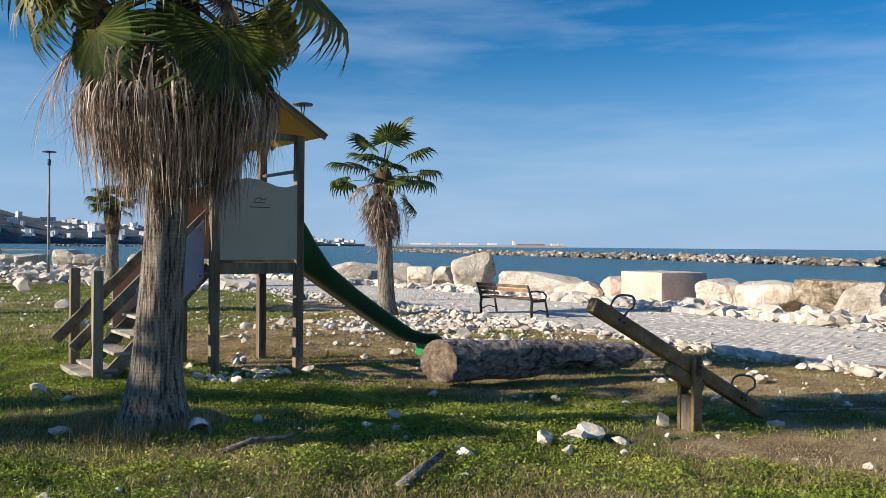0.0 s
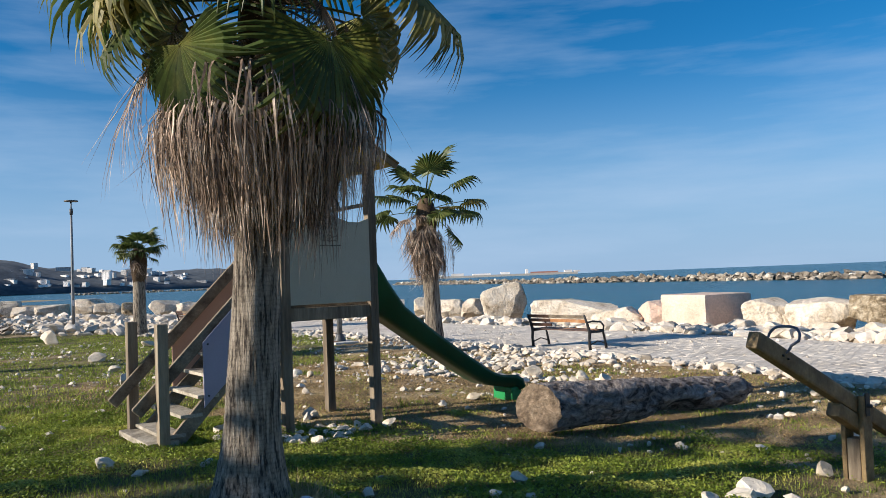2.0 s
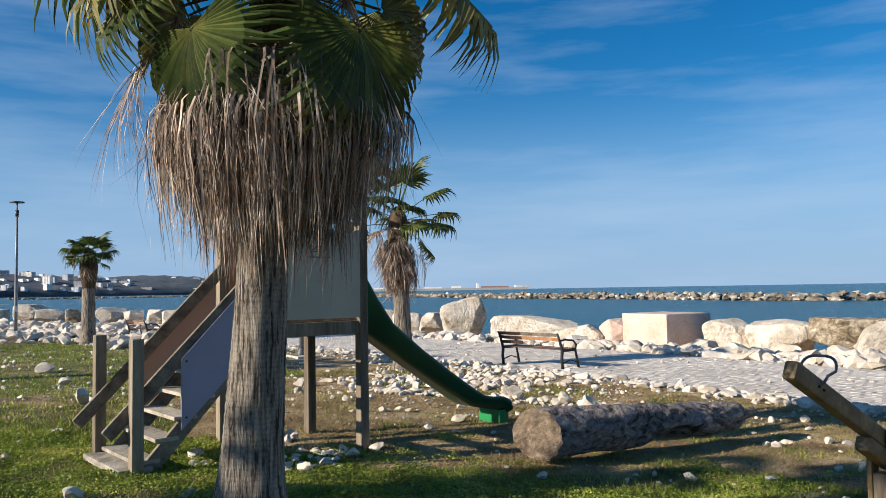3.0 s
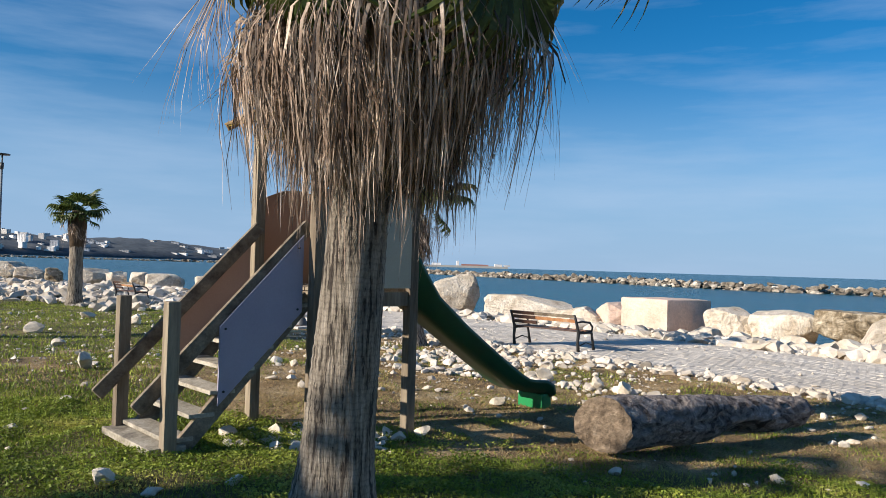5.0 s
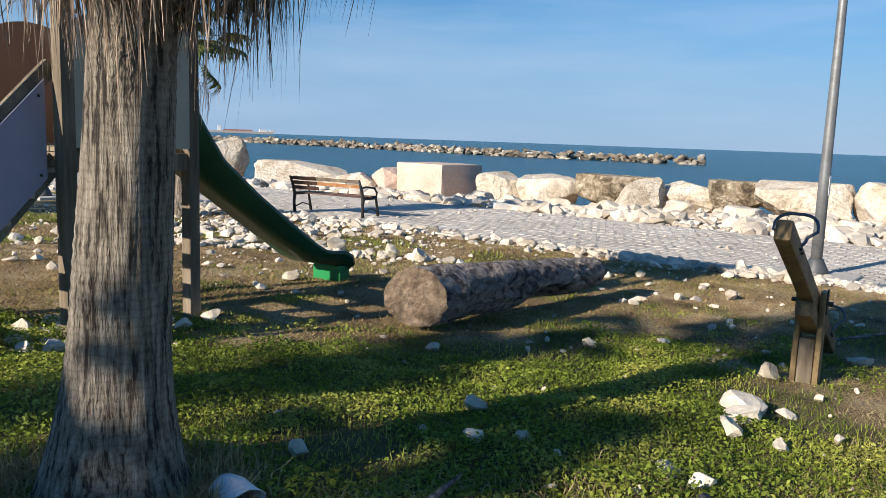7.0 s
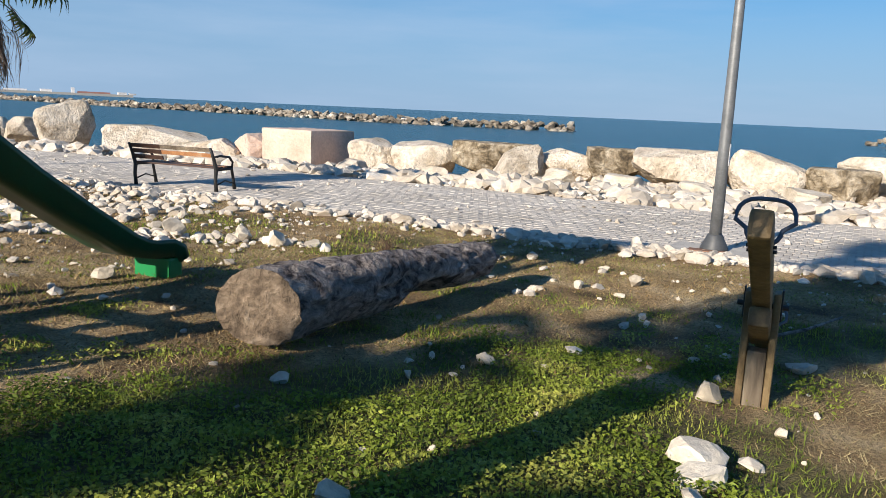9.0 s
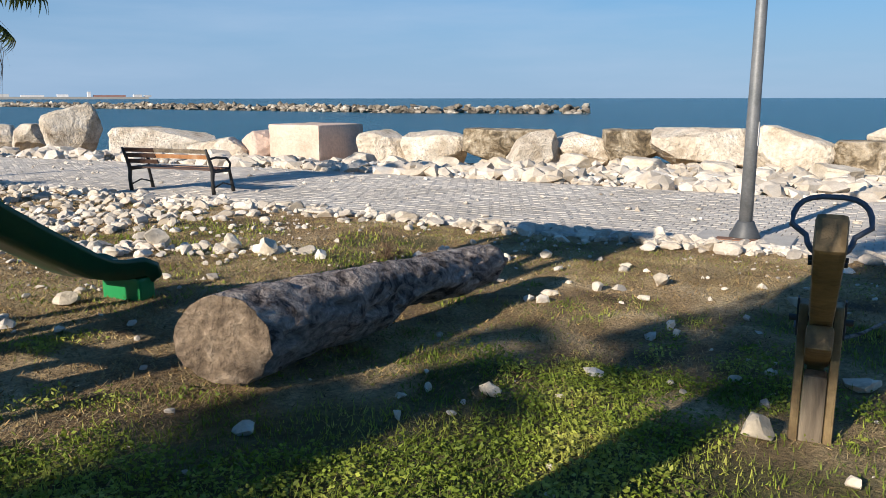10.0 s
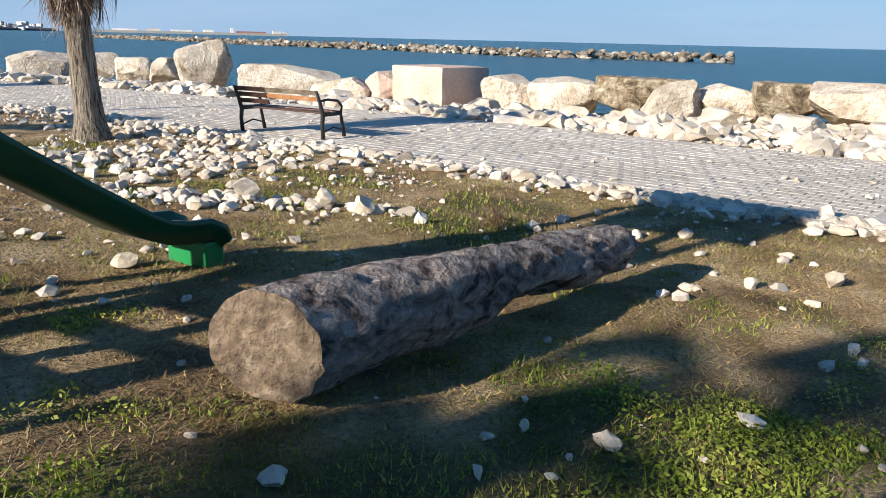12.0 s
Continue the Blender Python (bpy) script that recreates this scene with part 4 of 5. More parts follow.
    # slide: a thick trough swept down to the run-out
    prof = [(0.40, 1.385, 0.44), (0.56, 1.38, 0.42), (0.68, 1.31, 0.27), (0.92, 1.155, 0.16), (1.3, 0.905, 0.125), (1.7, 0.645, 0.115), (2.06, 0.415, 0.115), (2.2, 0.35, 0.11), (2.34, 0.325, 0.105), (2.49, 0.32, 0.10), (2.56, 0.30, 0.08), (2.59, 0.25, 0.05)]
    w, wall = 0.165, 0.025
    verts, faces = [], []
    for i, (x, z, h) in enumerate(prof):
        y0 = -0.03 - 0.06 * i / (len(prof) - 1)
        a = prof[max(i - 1, 0)]
        b = prof[min(i + 1, len(prof) - 1)]
        dx, dz = b[0] - a[0], b[1] - a[1]
        ln = math.hypot(dx, dz)
        ux, uz = -dz / ln, dx / ln
        sec = [(-w - wall - 0.015, h), (-w - wall - 0.015, h - 0.035), (-w - wall, h - 0.05), (-w - wall, -0.03), (w + wall, -0.03), (w + wall, h - 0.05), (w + wall + 0.015, h - 0.035), (w + wall + 0.015, h), (w, h), (w - 0.02, 0.04), (w - 0.06, 0.0), (-w + 0.06, 0.0), (-w + 0.02, 0.04), (-w, h)]
        verts += [(x + ux * t, y0 + s, z + uz * t) for s, t in sec]
    k = 14
    for i in range(len(prof) - 1):
        for j in range(k):
            faces.append((i * k + j, i * k + (j + 1) % k, (i + 1) * k + (j + 1) % k, (i + 1) * k + j))
    faces += [tuple(range(k))[::-1], tuple(range((len(prof) - 1) * k, len(prof) * k))]
    put("slide", mesh_from("slide", verts, faces, M_green, True), ob, "dark green plastic slide")
    block("slide_foot", (2.525, -0.085, 0.125), (0.15, 0.34, 0.30), M_green2, ob, "bright green slide foot", 0.02)


play_tower()


def seesaw():
    ob = thing("seesaw", 3.13, 7.77, 0.02, 32.8)
    tagged(ob, "weathered wooden seesaw with one end resting on the ground", "seesaw")
    hi, lo = Vector((-1.12, 0, 1.10)), Vector((0.98, 0, 0.07))
    d = (lo - hi).normalized()
    up = Vector((-d.z, 0, d.x))
    if up.z < 0:
        up = -up
    beam("beam", hi, lo, 0.086, 0.115, M_seesaw, ob, "long varnished timber beam", 0.018)
    pivot = hi + (lo - hi) * 0.52
    beam("pivot_block", pivot - d * 0.22 - up * 0.11, pivot + d * 0.22 - up * 0.11, 0.10, 0.10, M_seesaw, ob, "", 0.02)
    for k in (-1, 1):
        block("upright", (0.0, k * 0.066, 0.285), (0.11, 0.036, 0.70), M_seesaw, ob, "split timber upright", 0.012)
        block("bracket", (0.0, k * 0.088, 0.57), (0.05, 0.008, 0.16), M_iron, ob, "dark metal bracket", 0.002)
    block("foot_block", (0, 0, 0.15), (0.10, 0.092, 0.36), M_wood, ob, "", 0.01)
    tube("axle", [(0, -0.12, 0.56), (0, 0.12, 0.56)], 0.014, M_iron, ob, "", 8)
    for c, s in ((hi + d * 0.30, 1), (lo - d * 0.36, 1)):
        pts = []
        for i in range(22):
            a = -math.pi / 2 + 2 * math.pi * (i + 0.5) / 22
            wide = 0.112 * (1.0 if math.sin(a) > -0.2 else 0.62)
            pts.append(c + Vector((0, math.copysign(abs(math.cos(a)) ** 0.65, math.cos(a)) * wide, 0)) + up * (0.115 + 0.095 * math.copysign(abs(math.sin(a)) ** 0.8, math.sin(a))))
        tube("handle", pts, 0.009, M_tube, ob, "dark bent steel tube handle", 10, True)
        for k in (-1, 1):
            for j in (-0.03, 0.03):
                tube("bolt", [c + d * j + Vector((0, k * 0.04, 0)), c + d * j + Vector((0, k * 0.056, 0))], 0.008, M_iron, ob, "", 8)


seesaw()


def fallen_log():
    a, b = Vector((1.12, 9.50, 0.0)), Vector((3.53, 10.62, 0.0))
    d = (b - a).normalized()
    ob = thing("driftwood_log", a.x, a.y, 0.13, math.degrees(math.atan2(d.y, d.x)))
    tagged(ob, "thick bleached driftwood log lying on the lawn, sawn at one end", "log")
    length, rings, n = (b - a).length, 90, 56
    verts, faces = [], []
    for i in range(rings + 1):
        k = i / rings
        x = k * length
        r = 0.232 - 0.055 * k - 0.025 * step01(0.42, 0.62, k) + 0.02 * math.exp(-((k - 0.70) / 0.10) ** 2)
        r = float(r) * (1 - 0.55 * float(step01(0.93, 1.0, k)))
        zc = 0.218 - 0.075 * k - 0.02 * math.exp(-((k - 0.75) / 0.15) ** 2)
        for j in range(n):
            t = 2 * math.pi * j / n
            p = Vector((x * 2.2, math.cos(t) * 1.2, math.sin(t) * 1.2))
            e = 0.030 * noise.fractal(p * 0.9 + Vector((4, 2, 7)), 1.0, 2.0, 4) + 0.012 * noise.noise(Vector((x * 2, t * 6, 3)))
            pit = noise.noise(Vector((x * 5.5, math.cos(t) * 2.4, math.sin(t) * 2.4 + 9)))
            e -= 0.13 * max(0, pit - 0.30) + 0.05 * max(0, noise.noise(Vector((x * 14, math.cos(t) * 5, math.sin(t) * 5 + 3))) - 0.30)
            # hollow under the far half
            e -= 0.10 * math.exp(-((k - 0.62) / 0.10) ** 2) * max(0, -math.sin(t) - 0.1) * max(0.0, 0.6 - math.cos(t))
            rr = r + e
            y0 = 0.05 * math.sin(k * 2.4)
            xx = x - 0.42 * math.cos(t) * rr * max(0.0, 1 - k / 0.16) + (0.012 * noise.noise(Vector((t * 2, 1, 5))) if i == 0 else 0)
            verts.append((xx, y0 + math.cos(t) * rr, zc + math.sin(t) * rr * 0.95))
    for i in range(rings):
        for j in range(n):
            faces.append((i * n + j, (i + 1) * n + j, (i + 1) * n + (j + 1) % n, i * n + (j + 1) % n))
    faces.append(tuple(range(rings * n, rings * n + n)))
    me = mesh_from("trunk", verts, faces, M_log, True)
    put("trunk", me, ob)
    # sawn face with shallow cracks, proud by a few millimetres
    ring0 = [Vector(v) for v in verts[:n]]
    c = sum(ring0, Vector()) / n
    ev, ef = [], []
    for q in range(9):
        f = 1 - q / 8 * 0.98
        for j, v in enumerate(ring0):
            p = c + (v - c) * f
            e = 0.010 * noise.fractal(Vector((p.y * 9, p.z * 9, 1)), 1.0, 2.0, 4)
            ev.append((p.x - 0.006 - (e if q else -0.004), p.y, p.z))
    for q in range(8):
        for j in range(n):
            ef.append((q * n + j, q * n + (j + 1) % n, (q + 1) * n + (j + 1) % n, (q + 1) * n + j))
    ef.append(tuple(range(8 * n, 9 * n)))
    put("sawn_face", mesh_from("sawn_face", ev, ef, M_log_end, True), ob, "pale sawn log end with cracks")


fallen_log()


# ---- palms ----
def fan_mesh(name, r, material, length=0.8, petiole=0.7, segs=32, spread=2.2, joined=0.5, droop=0.35, tip=0.3, fold=0.25, hang=0.0, ragged=0.0):
    """A fan leaf along +x: flat stalk, pleated blade split into drooping tips."""
    verts, faces = [], []

    def bend(x, y, z):
        k = max(0.0, x) / (petiole + length)
        return (x, y, z - droop * k * k * (petiole + length) - fold * abs(y) ** 1.5)

    # stalk
    rows = 6
    for i in range(rows + 1):
        x = petiole * i / rows
        wd, th = (0.022 - 0.010 * i / rows) * (0.35 if spread < 1 else 1.0), 0.008 if spread > 1 else 0.004
        for y, z in ((-wd, 0), (0, -th), (wd, 0), (0, th)):
            verts.append(bend(x, y, z))
    for i in range(rows):
        for j in range(4):
            faces.append((i * 4 + j, i * 4 + (j + 1) % 4, i * 4 + 4 + (j + 1) % 4, i * 4 + 4 + j))
    for s in range(segs):
        a0 = spread * (2 * s / segs - 1)
        a1 = spread * (2 * (s + 1) / segs - 1)
        am = (a0 + a1) / 2
        ln = length * (1 - 0.28 * (abs(am) / spread) ** 2) * r.uniform(0.9, 1.06)
        sag = tip * r.uniform(0.5, 1.6)
        twist = r.uniform(-0.09, 0.09) * (1 + 2 * ragged)
        lift = r.normal() * 0.16 * ragged
        base = len(verts)
        fr = (0.03, 0.28, joined, joined + (1 - joined) * 0.45, joined + (1 - joined) * 0.8, 1.0)
        for f in fr:
            rad = ln * f
            k = max(0.0, (f - joined) / (1 - joined))
            wid = (a1 - a0) / 2 * (1.0 if k <= 0 else (1 - k) ** 0.8 * 0.85 + 0.03) * min(f, joined + 0.1) / max(f, 1e-3)
            ac = am + twist * k
            dz = -sag * k ** 1.7 * ln * 0.6
            shrink = 1 - 0.25 * k * sag
            for off, pz in ((-wid, 0.0), (0.0, min(0.018 * min(1, f * 2), 0.8 * wid * rad)), (wid, 0.0)):
                x = math.cos(ac + off) * rad * shrink
                y = math.sin(ac + off) * rad * shrink
                zz = pz + dz * math.cos(sag) - fold * abs(y) ** 1.5 * 0.6
                bx_, _, bz_ = bend(petiole, 0, 0)
                arch = hang + droop * 0.9 * rad / length + lift * f
                verts.append((bx_ + x * math.cos(arch) + zz * math.sin(arch), y, bz_ - x * math.sin(arch) + zz * math.cos(arch)))
        for i in range(len(fr) - 1):
            for j in range(2):
                p = base + i * 3 + j
                faces.append((p, p + 1, p + 4, p + 3))
    return mesh_from(name, verts, faces, material)


def dead_skirt(r, z_top, z_low, radius, count, material, name="dead_frond", bottom_r=0.42, strips=16):
    """Meshes of hanging dead leaves, each a bundle of dry ribbons on an arched stalk."""
    out = []
    for c in range(count):
        verts, faces = [], []
        a = 2 * math.pi * (c * 0.618034) + r.uniform(-0.15, 0.15)
        layer = r.random()
        z0 = z_low + (z_top - z_low) * (0.55 + 0.45 * layer)
        reach = radius * (0.30 + 0.62 * layer) * r.uniform(0.8, 1.12)
        zk = z0 - r.uniform(0.0, 0.25)
        hub = Vector((math.cos(a) * reach, math.sin(a) * reach, zk))
        root = Vector((math.cos(a) * 0.12, math.sin(a) * 0.12, z0 + 0.02))
        mid = (root + hub) / 2 + Vector((0, 0, 0.10 * layer))
        tv, tf = tube_arrays([root, mid, hub], [0.007, 0.005, 0.003], 5)
        verts += tv
        faces += tf
        for s in range(strips):
            u = s / (strips - 1) * 2 - 1
            ln = r.uniform(0.30, 0.66) * (0.75 + 0.35 * (z_top - z_low))
            end = Vector((math.cos(a + u * 0.42), math.sin(a + u * 0.42), 0))
            wander = Vector(r.normal(size=3)) * 0.05
            pts = []
            pull = bottom_r * r.uniform(0.55, 1.15)
            for i in range(6):
                f = i / 5
                rad = reach + (0.14 * math.sin(f * 2.2) * (0.5 + layer)) * (1 - 0.4 * abs(u))
                rad = rad * (1 - f) + (pull + (rad - pull) * (0.25 + 0.55 * layer)) * f
                p = end * rad + Vector((0, 0, zk + 0.06 * math.sin(f * 3.1) - ln * f * (0.35 + 0.65 * f)))
                p += wander * f + Vector(r.normal(size=3)) * 0.012 * f
                pts.append(Vector((hub.x, hub.y, hub.z)) if i == 0 else p)
            side = Vector((-end.y, end.x, 0)) * 0.7 + Vector(r.normal(size=3)) * 0.35
            side.normalize()
            base = len(verts)
            wd = r.uniform(0.003, 0.008)
            for i, p in enumerate(pts):
                k = (0.5, 1.0, 1.0, 0.8, 0.5, 0.08)[i] * wd
                verts += [p - side * k, p + side * k]
            for i in range(5):
                q = base + i * 2
                faces.append((q, q + 1, q + 3, q + 2))
        out.append(mesh_from(name, verts, faces, material))
    return out


def palm(x, y, seed, trunk_h, r0, r1, skirt, fronds, label, lean=(0.0, 0.0), flare=0.10, fine=True, skirt_count=90, strips=16, fans=60):
    """fronds: rows of azimuth, pitch, stalk, blade, tip droop, dryness."""
    r = np.random.default_rng(seed)
    z0 = ground_z(x, y) - 0.05
    ob = thing("palm_tree", x, y, z0, 0)
    tagged(ob, label, "palm tree", "palms on the seafront lawn")
    n, rings = (72, 110) if fine else (20, 24)
    verts, faces = [], []
    grooves = r.uniform(0, 1, n)
    for i in range(rings + 1):
        k = i / rings
        z = trunk_h * k
        rad = r1 + (r0 - r1) * (1 - k) ** 1.3 + flare * max(0.0, 1 - z / 0.62) ** 2.0
        cx, cy = lean[0] * k, lean[1] * k
        for j in range(n):
            t = 2 * math.pi * j / n
            e = 0.0
            if fine:
                g = noise.noise(Vector((math.cos(t) * 9.0, math.sin(t) * 9.0, z * 0.9 + seed)))
                g2 = noise.noise(Vector((math.cos(t) * 22.0, math.sin(t) * 22.0, z * 2.2)))
                e = -0.011 * max(0.0, g - 0.05) - 0.007 * max(0.0, g2) + 0.004 * math.sin(z * 118 + 2.0 * g) * (0.4 + 0.6 * k)
                e += 0.012 * noise.noise(Vector((math.cos(t) * 1.5, math.sin(t) * 1.5, z * 1.3)))
            else:
                e = 0.012 * noise.noise(Vector((math.cos(t) * 4, math.sin(t) * 4, z * 5 + seed)))
            verts.append((cx + math.cos(t) * (rad + e), cy + math.sin(t) * (rad + e), z))
    for i in range(rings):
        for j in range(n):
            faces.append((i * n + j, i * n + (j + 1) % n, (i + 1) * n + (j + 1) % n, (i + 1) * n + j))
    faces.append(tuple(range(rings * n, rings * n + n)))
    put("trunk", mesh_from("trunk", verts, faces, M_bark, True), ob)
    top = Vector((lean[0], lean[1], trunk_h))
    # fibrous heart under the crown
    hv, hf = tube_arrays([(0, 0, -0.9), (0, 0, -0.5), (0, 0, -0.1), (0, 0, 0.25), (0, 0, 0.45)], [r1 * 0.95, r1 * 1.25, r1 * 1.5, r1 * 1.2, r1 * 0.4], 18)
    core = put("leaf_base", mesh_from("leaf_base", hv, hf, M_fibre, True), ob, "dark fibrous leaf bases")
    core.location = top
    z_top, z_low, rad, bottom = skirt
    # skirt: folded dead fans hanging in overlapping tiers
    variants = []
    for k in range(16):
        variants.append(fan_mesh("dead_fan", r, M_dead, r.uniform(0.74, 0.92), 0.50 - 0.020 * k + r.uniform(-0.06, 0.06), 34 if fine else 14, r.uniform(0.42, 0.72), r.uniform(0.24, 0.42), 0.10, 0.32, 0.1, radians(60 + 1.5 * k), 1.0))
    for c in range(fans):
        k = (c + 0.5) / fans
        level = z_low + 0.66 + (z_top + 0.22 - z_low - 0.66) * k ** 1.15
        sc = rad * 1.42 * r.uniform(0.82, 1.10)
        pick = int(np.clip((1.12 - 0.85 * k + r.uniform(-0.38, 0.38)) * 16, 0, 15))
        fo = put("dead_frond", variants[pick], ob, "dry brown hanging frond")
        fo.matrix_basis = Matrix.Translation((lean[0], lean[1], level)) @ pose(0, 0, 0, 0, 0, c * 137.5 + r.uniform(-20, 20)) @ pose(0, 0, 0, r.uniform(-9, 9), r.uniform(-4, 10), r.uniform(-12, 12)) @ Matrix.Diagonal((sc, sc, sc, 1))
    for me in dead_skirt(r, z_top, z_low, rad, skirt_count, M_dead, bottom_r=bottom, strips=strips):
        put("dead_frond", me, ob, "dry brown hanging frond").location = (lean[0], lean[1], 0)
    for az, pitch, stalk, blade, tip, dry, *hang in fronds:
        m = M_dead if dry > 0.75 else M_leaf2 if dry > 0.4 else M_leaf
        me = fan_mesh("frond", r, m, blade, stalk, (38 if dry < 0.75 else 70) if fine else 22, 2.0 if dry < 0.75 else 1.3, 0.62 if dry < 0.75 else 0.28, 0.28 + 0.4 * max(0, -pitch) / 90, tip, 0.25, radians(hang[0] if hang else 15))
        fr = put("frond", me, ob, "green fan-shaped frond" if dry <= 0.4 else "yellowing fan-shaped frond" if dry <= 0.75 else "dry fan-shaped frond")
        up = max(0.0, pitch) / 90 * 0.25
        fr.matrix_basis = Matrix.Translation(top + Vector((0, 0, 0.05 + up))) @ pose(0, 0, 0, 0, 0, az) @ pose(0, 0, 0, r.uniform(-18, 18), -pitch, 0)
    return ob


# azimuth is counted from +x towards +y; -90 faces the viewer at the start
MAIN = [
    (-120, -20, 0.78, 0.56, 0.3, 0.05, 60), (-50, -18, 0.80, 0.68, 0.4, 0.05, 58), (-150, 0, 0.70, 0.55, 0.4, 0.1, 50), (-80, 12, 0.62, 0.50, 0.3, 0.3, 55), (-166, 10, 0.55, 0.72, 0.6, 0.45, 25), (-14, 10, 0.85, 0.78, 0.8, 0.5, 50),
    (-92, 28, 0.42, 0.66, 0.6, 0.35, 40), (-140, 14, 0.60, 0.66, 0.9, 0.6, 45), (176, 22, 0.75, 0.78, 0.7, 0.2, 30), (28, 6, 0.62, 0.62, 0.9, 0.5, 60), (150, 4, 0.62, 0.62, 0.8, 0.45, 60),
    (92, -2, 0.55, 0.6, 0.8, 0.3, 62), (60, 34, 0.62, 0.62, 0.6, 0.0), (122, 38, 0.62, 0.62, 0.6, 0.0), (-34, 44, 0.80, 0.80, 0.5, 0.0),
    (-140, 44, 0.80, 0.80, 0.5, 0.0), (-95, 56, 0.80, 0.78, 0.4, 0.0), (20, 62, 0.80, 0.80, 0.3, 0.0), (-170, 62, 0.80, 0.80, 0.3, 0.0),
    (80, 74, 0.80, 0.80, 0.2, 0.0), (-60, 78, 0.80, 0.78, 0.2, 0.0), (-168, -6, 0.50, 0.55, 1.0, 0.9, 55), (-28, -4, 0.45, 0.60, 1.0, 0.9, 62),
    (2, -6, 0.50, 0.60, 1.0, 0.9, 60), (110, -10, 0.6, 0.6, 1.0, 0.9, 60), (60, -10, 0.6, 0.6, 1.0, 0.9, 60), 
]
palm(-0.92, 6.98, 3, 3.0, 0.185, 0.100, (2.58, 1.72, 0.72, 0.38), MAIN, "shaggy fan palm with a skirt of dead brown fronds", (0.17, -0.06), 0.10, True, 84, 26, 120)
SECOND = [(-100, 35, 0.7, 0.62, 0.4, 0.1), (-10, 45, 0.8, 0.6, 0.4, 0.0), (55, 70, 0.85, 0.6, 0.3, 0.0), (-25, 8, 0.8, 0.6, 0.9, 0.1), (-160, 28, 0.8, 0.62, 0.6, 0.1), (165, 8, 0.8, 0.62, 0.9, 0.2), (130, 45, 0.7, 0.6, 0.4, 0.0),
          (-130, 60, 0.7, 0.62, 0.3, 0.0), (-60, 5, 0.5, 0.55, 0.9, 0.2), (-135, -5, 0.55, 0.55, 1.0, 0.9), (-15, -25, 0.7, 0.5, 1.0, 0.2), (90, 20, 0.7, 0.6, 0.6, 0.1), (-172, -14, 0.6, 0.55, 1.0, 0.9), (20, 80, 0.9, 0.6, 0.2, 0.0), (-75, 75, 0.7, 0.6, 0.2, 0.0), (10, 22, 0.9, 0.55, 0.9, 0.5)]
SECOND += [(a + 33, p * 0.7 + 4, st_ * 0.8, b * 0.92, t + 0.2, d) for a, p, st_, b, t, d in SECOND[::3]]
palm(0.16, 18.5, 8, 2.9, 0.19, 0.15, (2.60, 1.40, 0.68, 0.39), SECOND, "fan palm with a brown skirt beside the promenade", (-0.1, 0.0), 0.10, False, 10, 10, 50)
palm(-9.8, 28.6, 9, 2.65, 0.22, 0.19, (2.5, 1.75, 0.42, 0.32), [(a, p * 0.65 + 20, s * 0.62, b * 0.95, t, d * 0.4) for a, p, s, b, t, d in SECOND], "small fan palm among white stones", (0, 0), 0.08, False, 4, 8, 26)
palm(-11.9, 17.3, 10, 4.0, 0.22, 0.17, (3.7, 2.6, 0.7, 0.4), [(a, p, s, b * 1.15, t, d) for a, p, s, b, t, d in SECOND], "fan palm at the edge of the lawn", (0, 0), 0.1, False, 6, 8, 30)
palm(-10.4, 5.1, 12, 5.1, 0.24, 0.18, (4.7, 3.2, 0.60, 0.4), [(a, p, s * 0.7, b * 0.75, t, d) for a, p, s, b, t, d, *_ in MAIN[::2]], "tall shaggy fan palm whose shadow falls over the lawn", (0, 0), 0.1, False, 6, 8, 40)
palm(-9.9, 4.1, 13, 3.9, 0.22, 0.16, (3.55, 2.7, 0.55, 0.36), [(a, p * 0.8, s * 0.6, b * 0.8, t, d) for a, p, s, b, t, d, *_ in MAIN[::2]], "lower shaggy fan palm beside the tall one", (0, 0), 0.1, False, 6, 8, 30)


# ---- small things ----
def twig_bush(name, x, y, size, count, seed, label, spread=0.8):
    r = np.random.default_rng(seed)
    verts, faces = [], []

    def branch(p, d, ln, rad, depth):
        q = p + d * ln
        tv, tf = tube_arrays([p, (p + q) / 2 + Vector(r.normal(size=3)) * ln * 0.06, q], [rad, rad * 0.8, rad * 0.5], 4)
        o = len(verts)
        verts.extend(tv)
        faces.extend(tuple(i + o for i in f) for f in tf)
        if depth:
            for _ in range(r.integers(2, 4)):
                e = (d + Vector(r.normal(size=3)) * 0.45).normalized()
                branch(p + (q - p) * r.uniform(0.4, 1.0), e, ln * r.uniform(0.45, 0.75), rad * 0.55, depth - 1)

    for _ in range(count):
        d = Vector((r.normal() * spread, r.normal() * spread, 1.0)).normalized()
        branch(Vector((r.normal() * size * 0.15, r.normal() * size * 0.15, 0)), d, size * r.uniform(0.35, 0.6), size * 0.014, 3)
    ob = new(name, mesh_from(name, verts, faces, M_twig))
    ob.location = (x, y, ground_z(x, y) - 0.02)
    return tagged(ob, label, "bush")


twig_bush("dry_bush", 3.43, 12.35, 0.30, 26, 51, "low reddish dry bush on the lawn", 1.0)
twig_bush("bare_bush", -14.6, 27.5, 1.5, 34, 52, "leafless grey-brown bush at the lawn's end", 0.7)
twig_bush("bare_bush", -16.2, 29.0, 1.7, 34, 53, "leafless grey-brown bush at the lawn's end", 0.7)


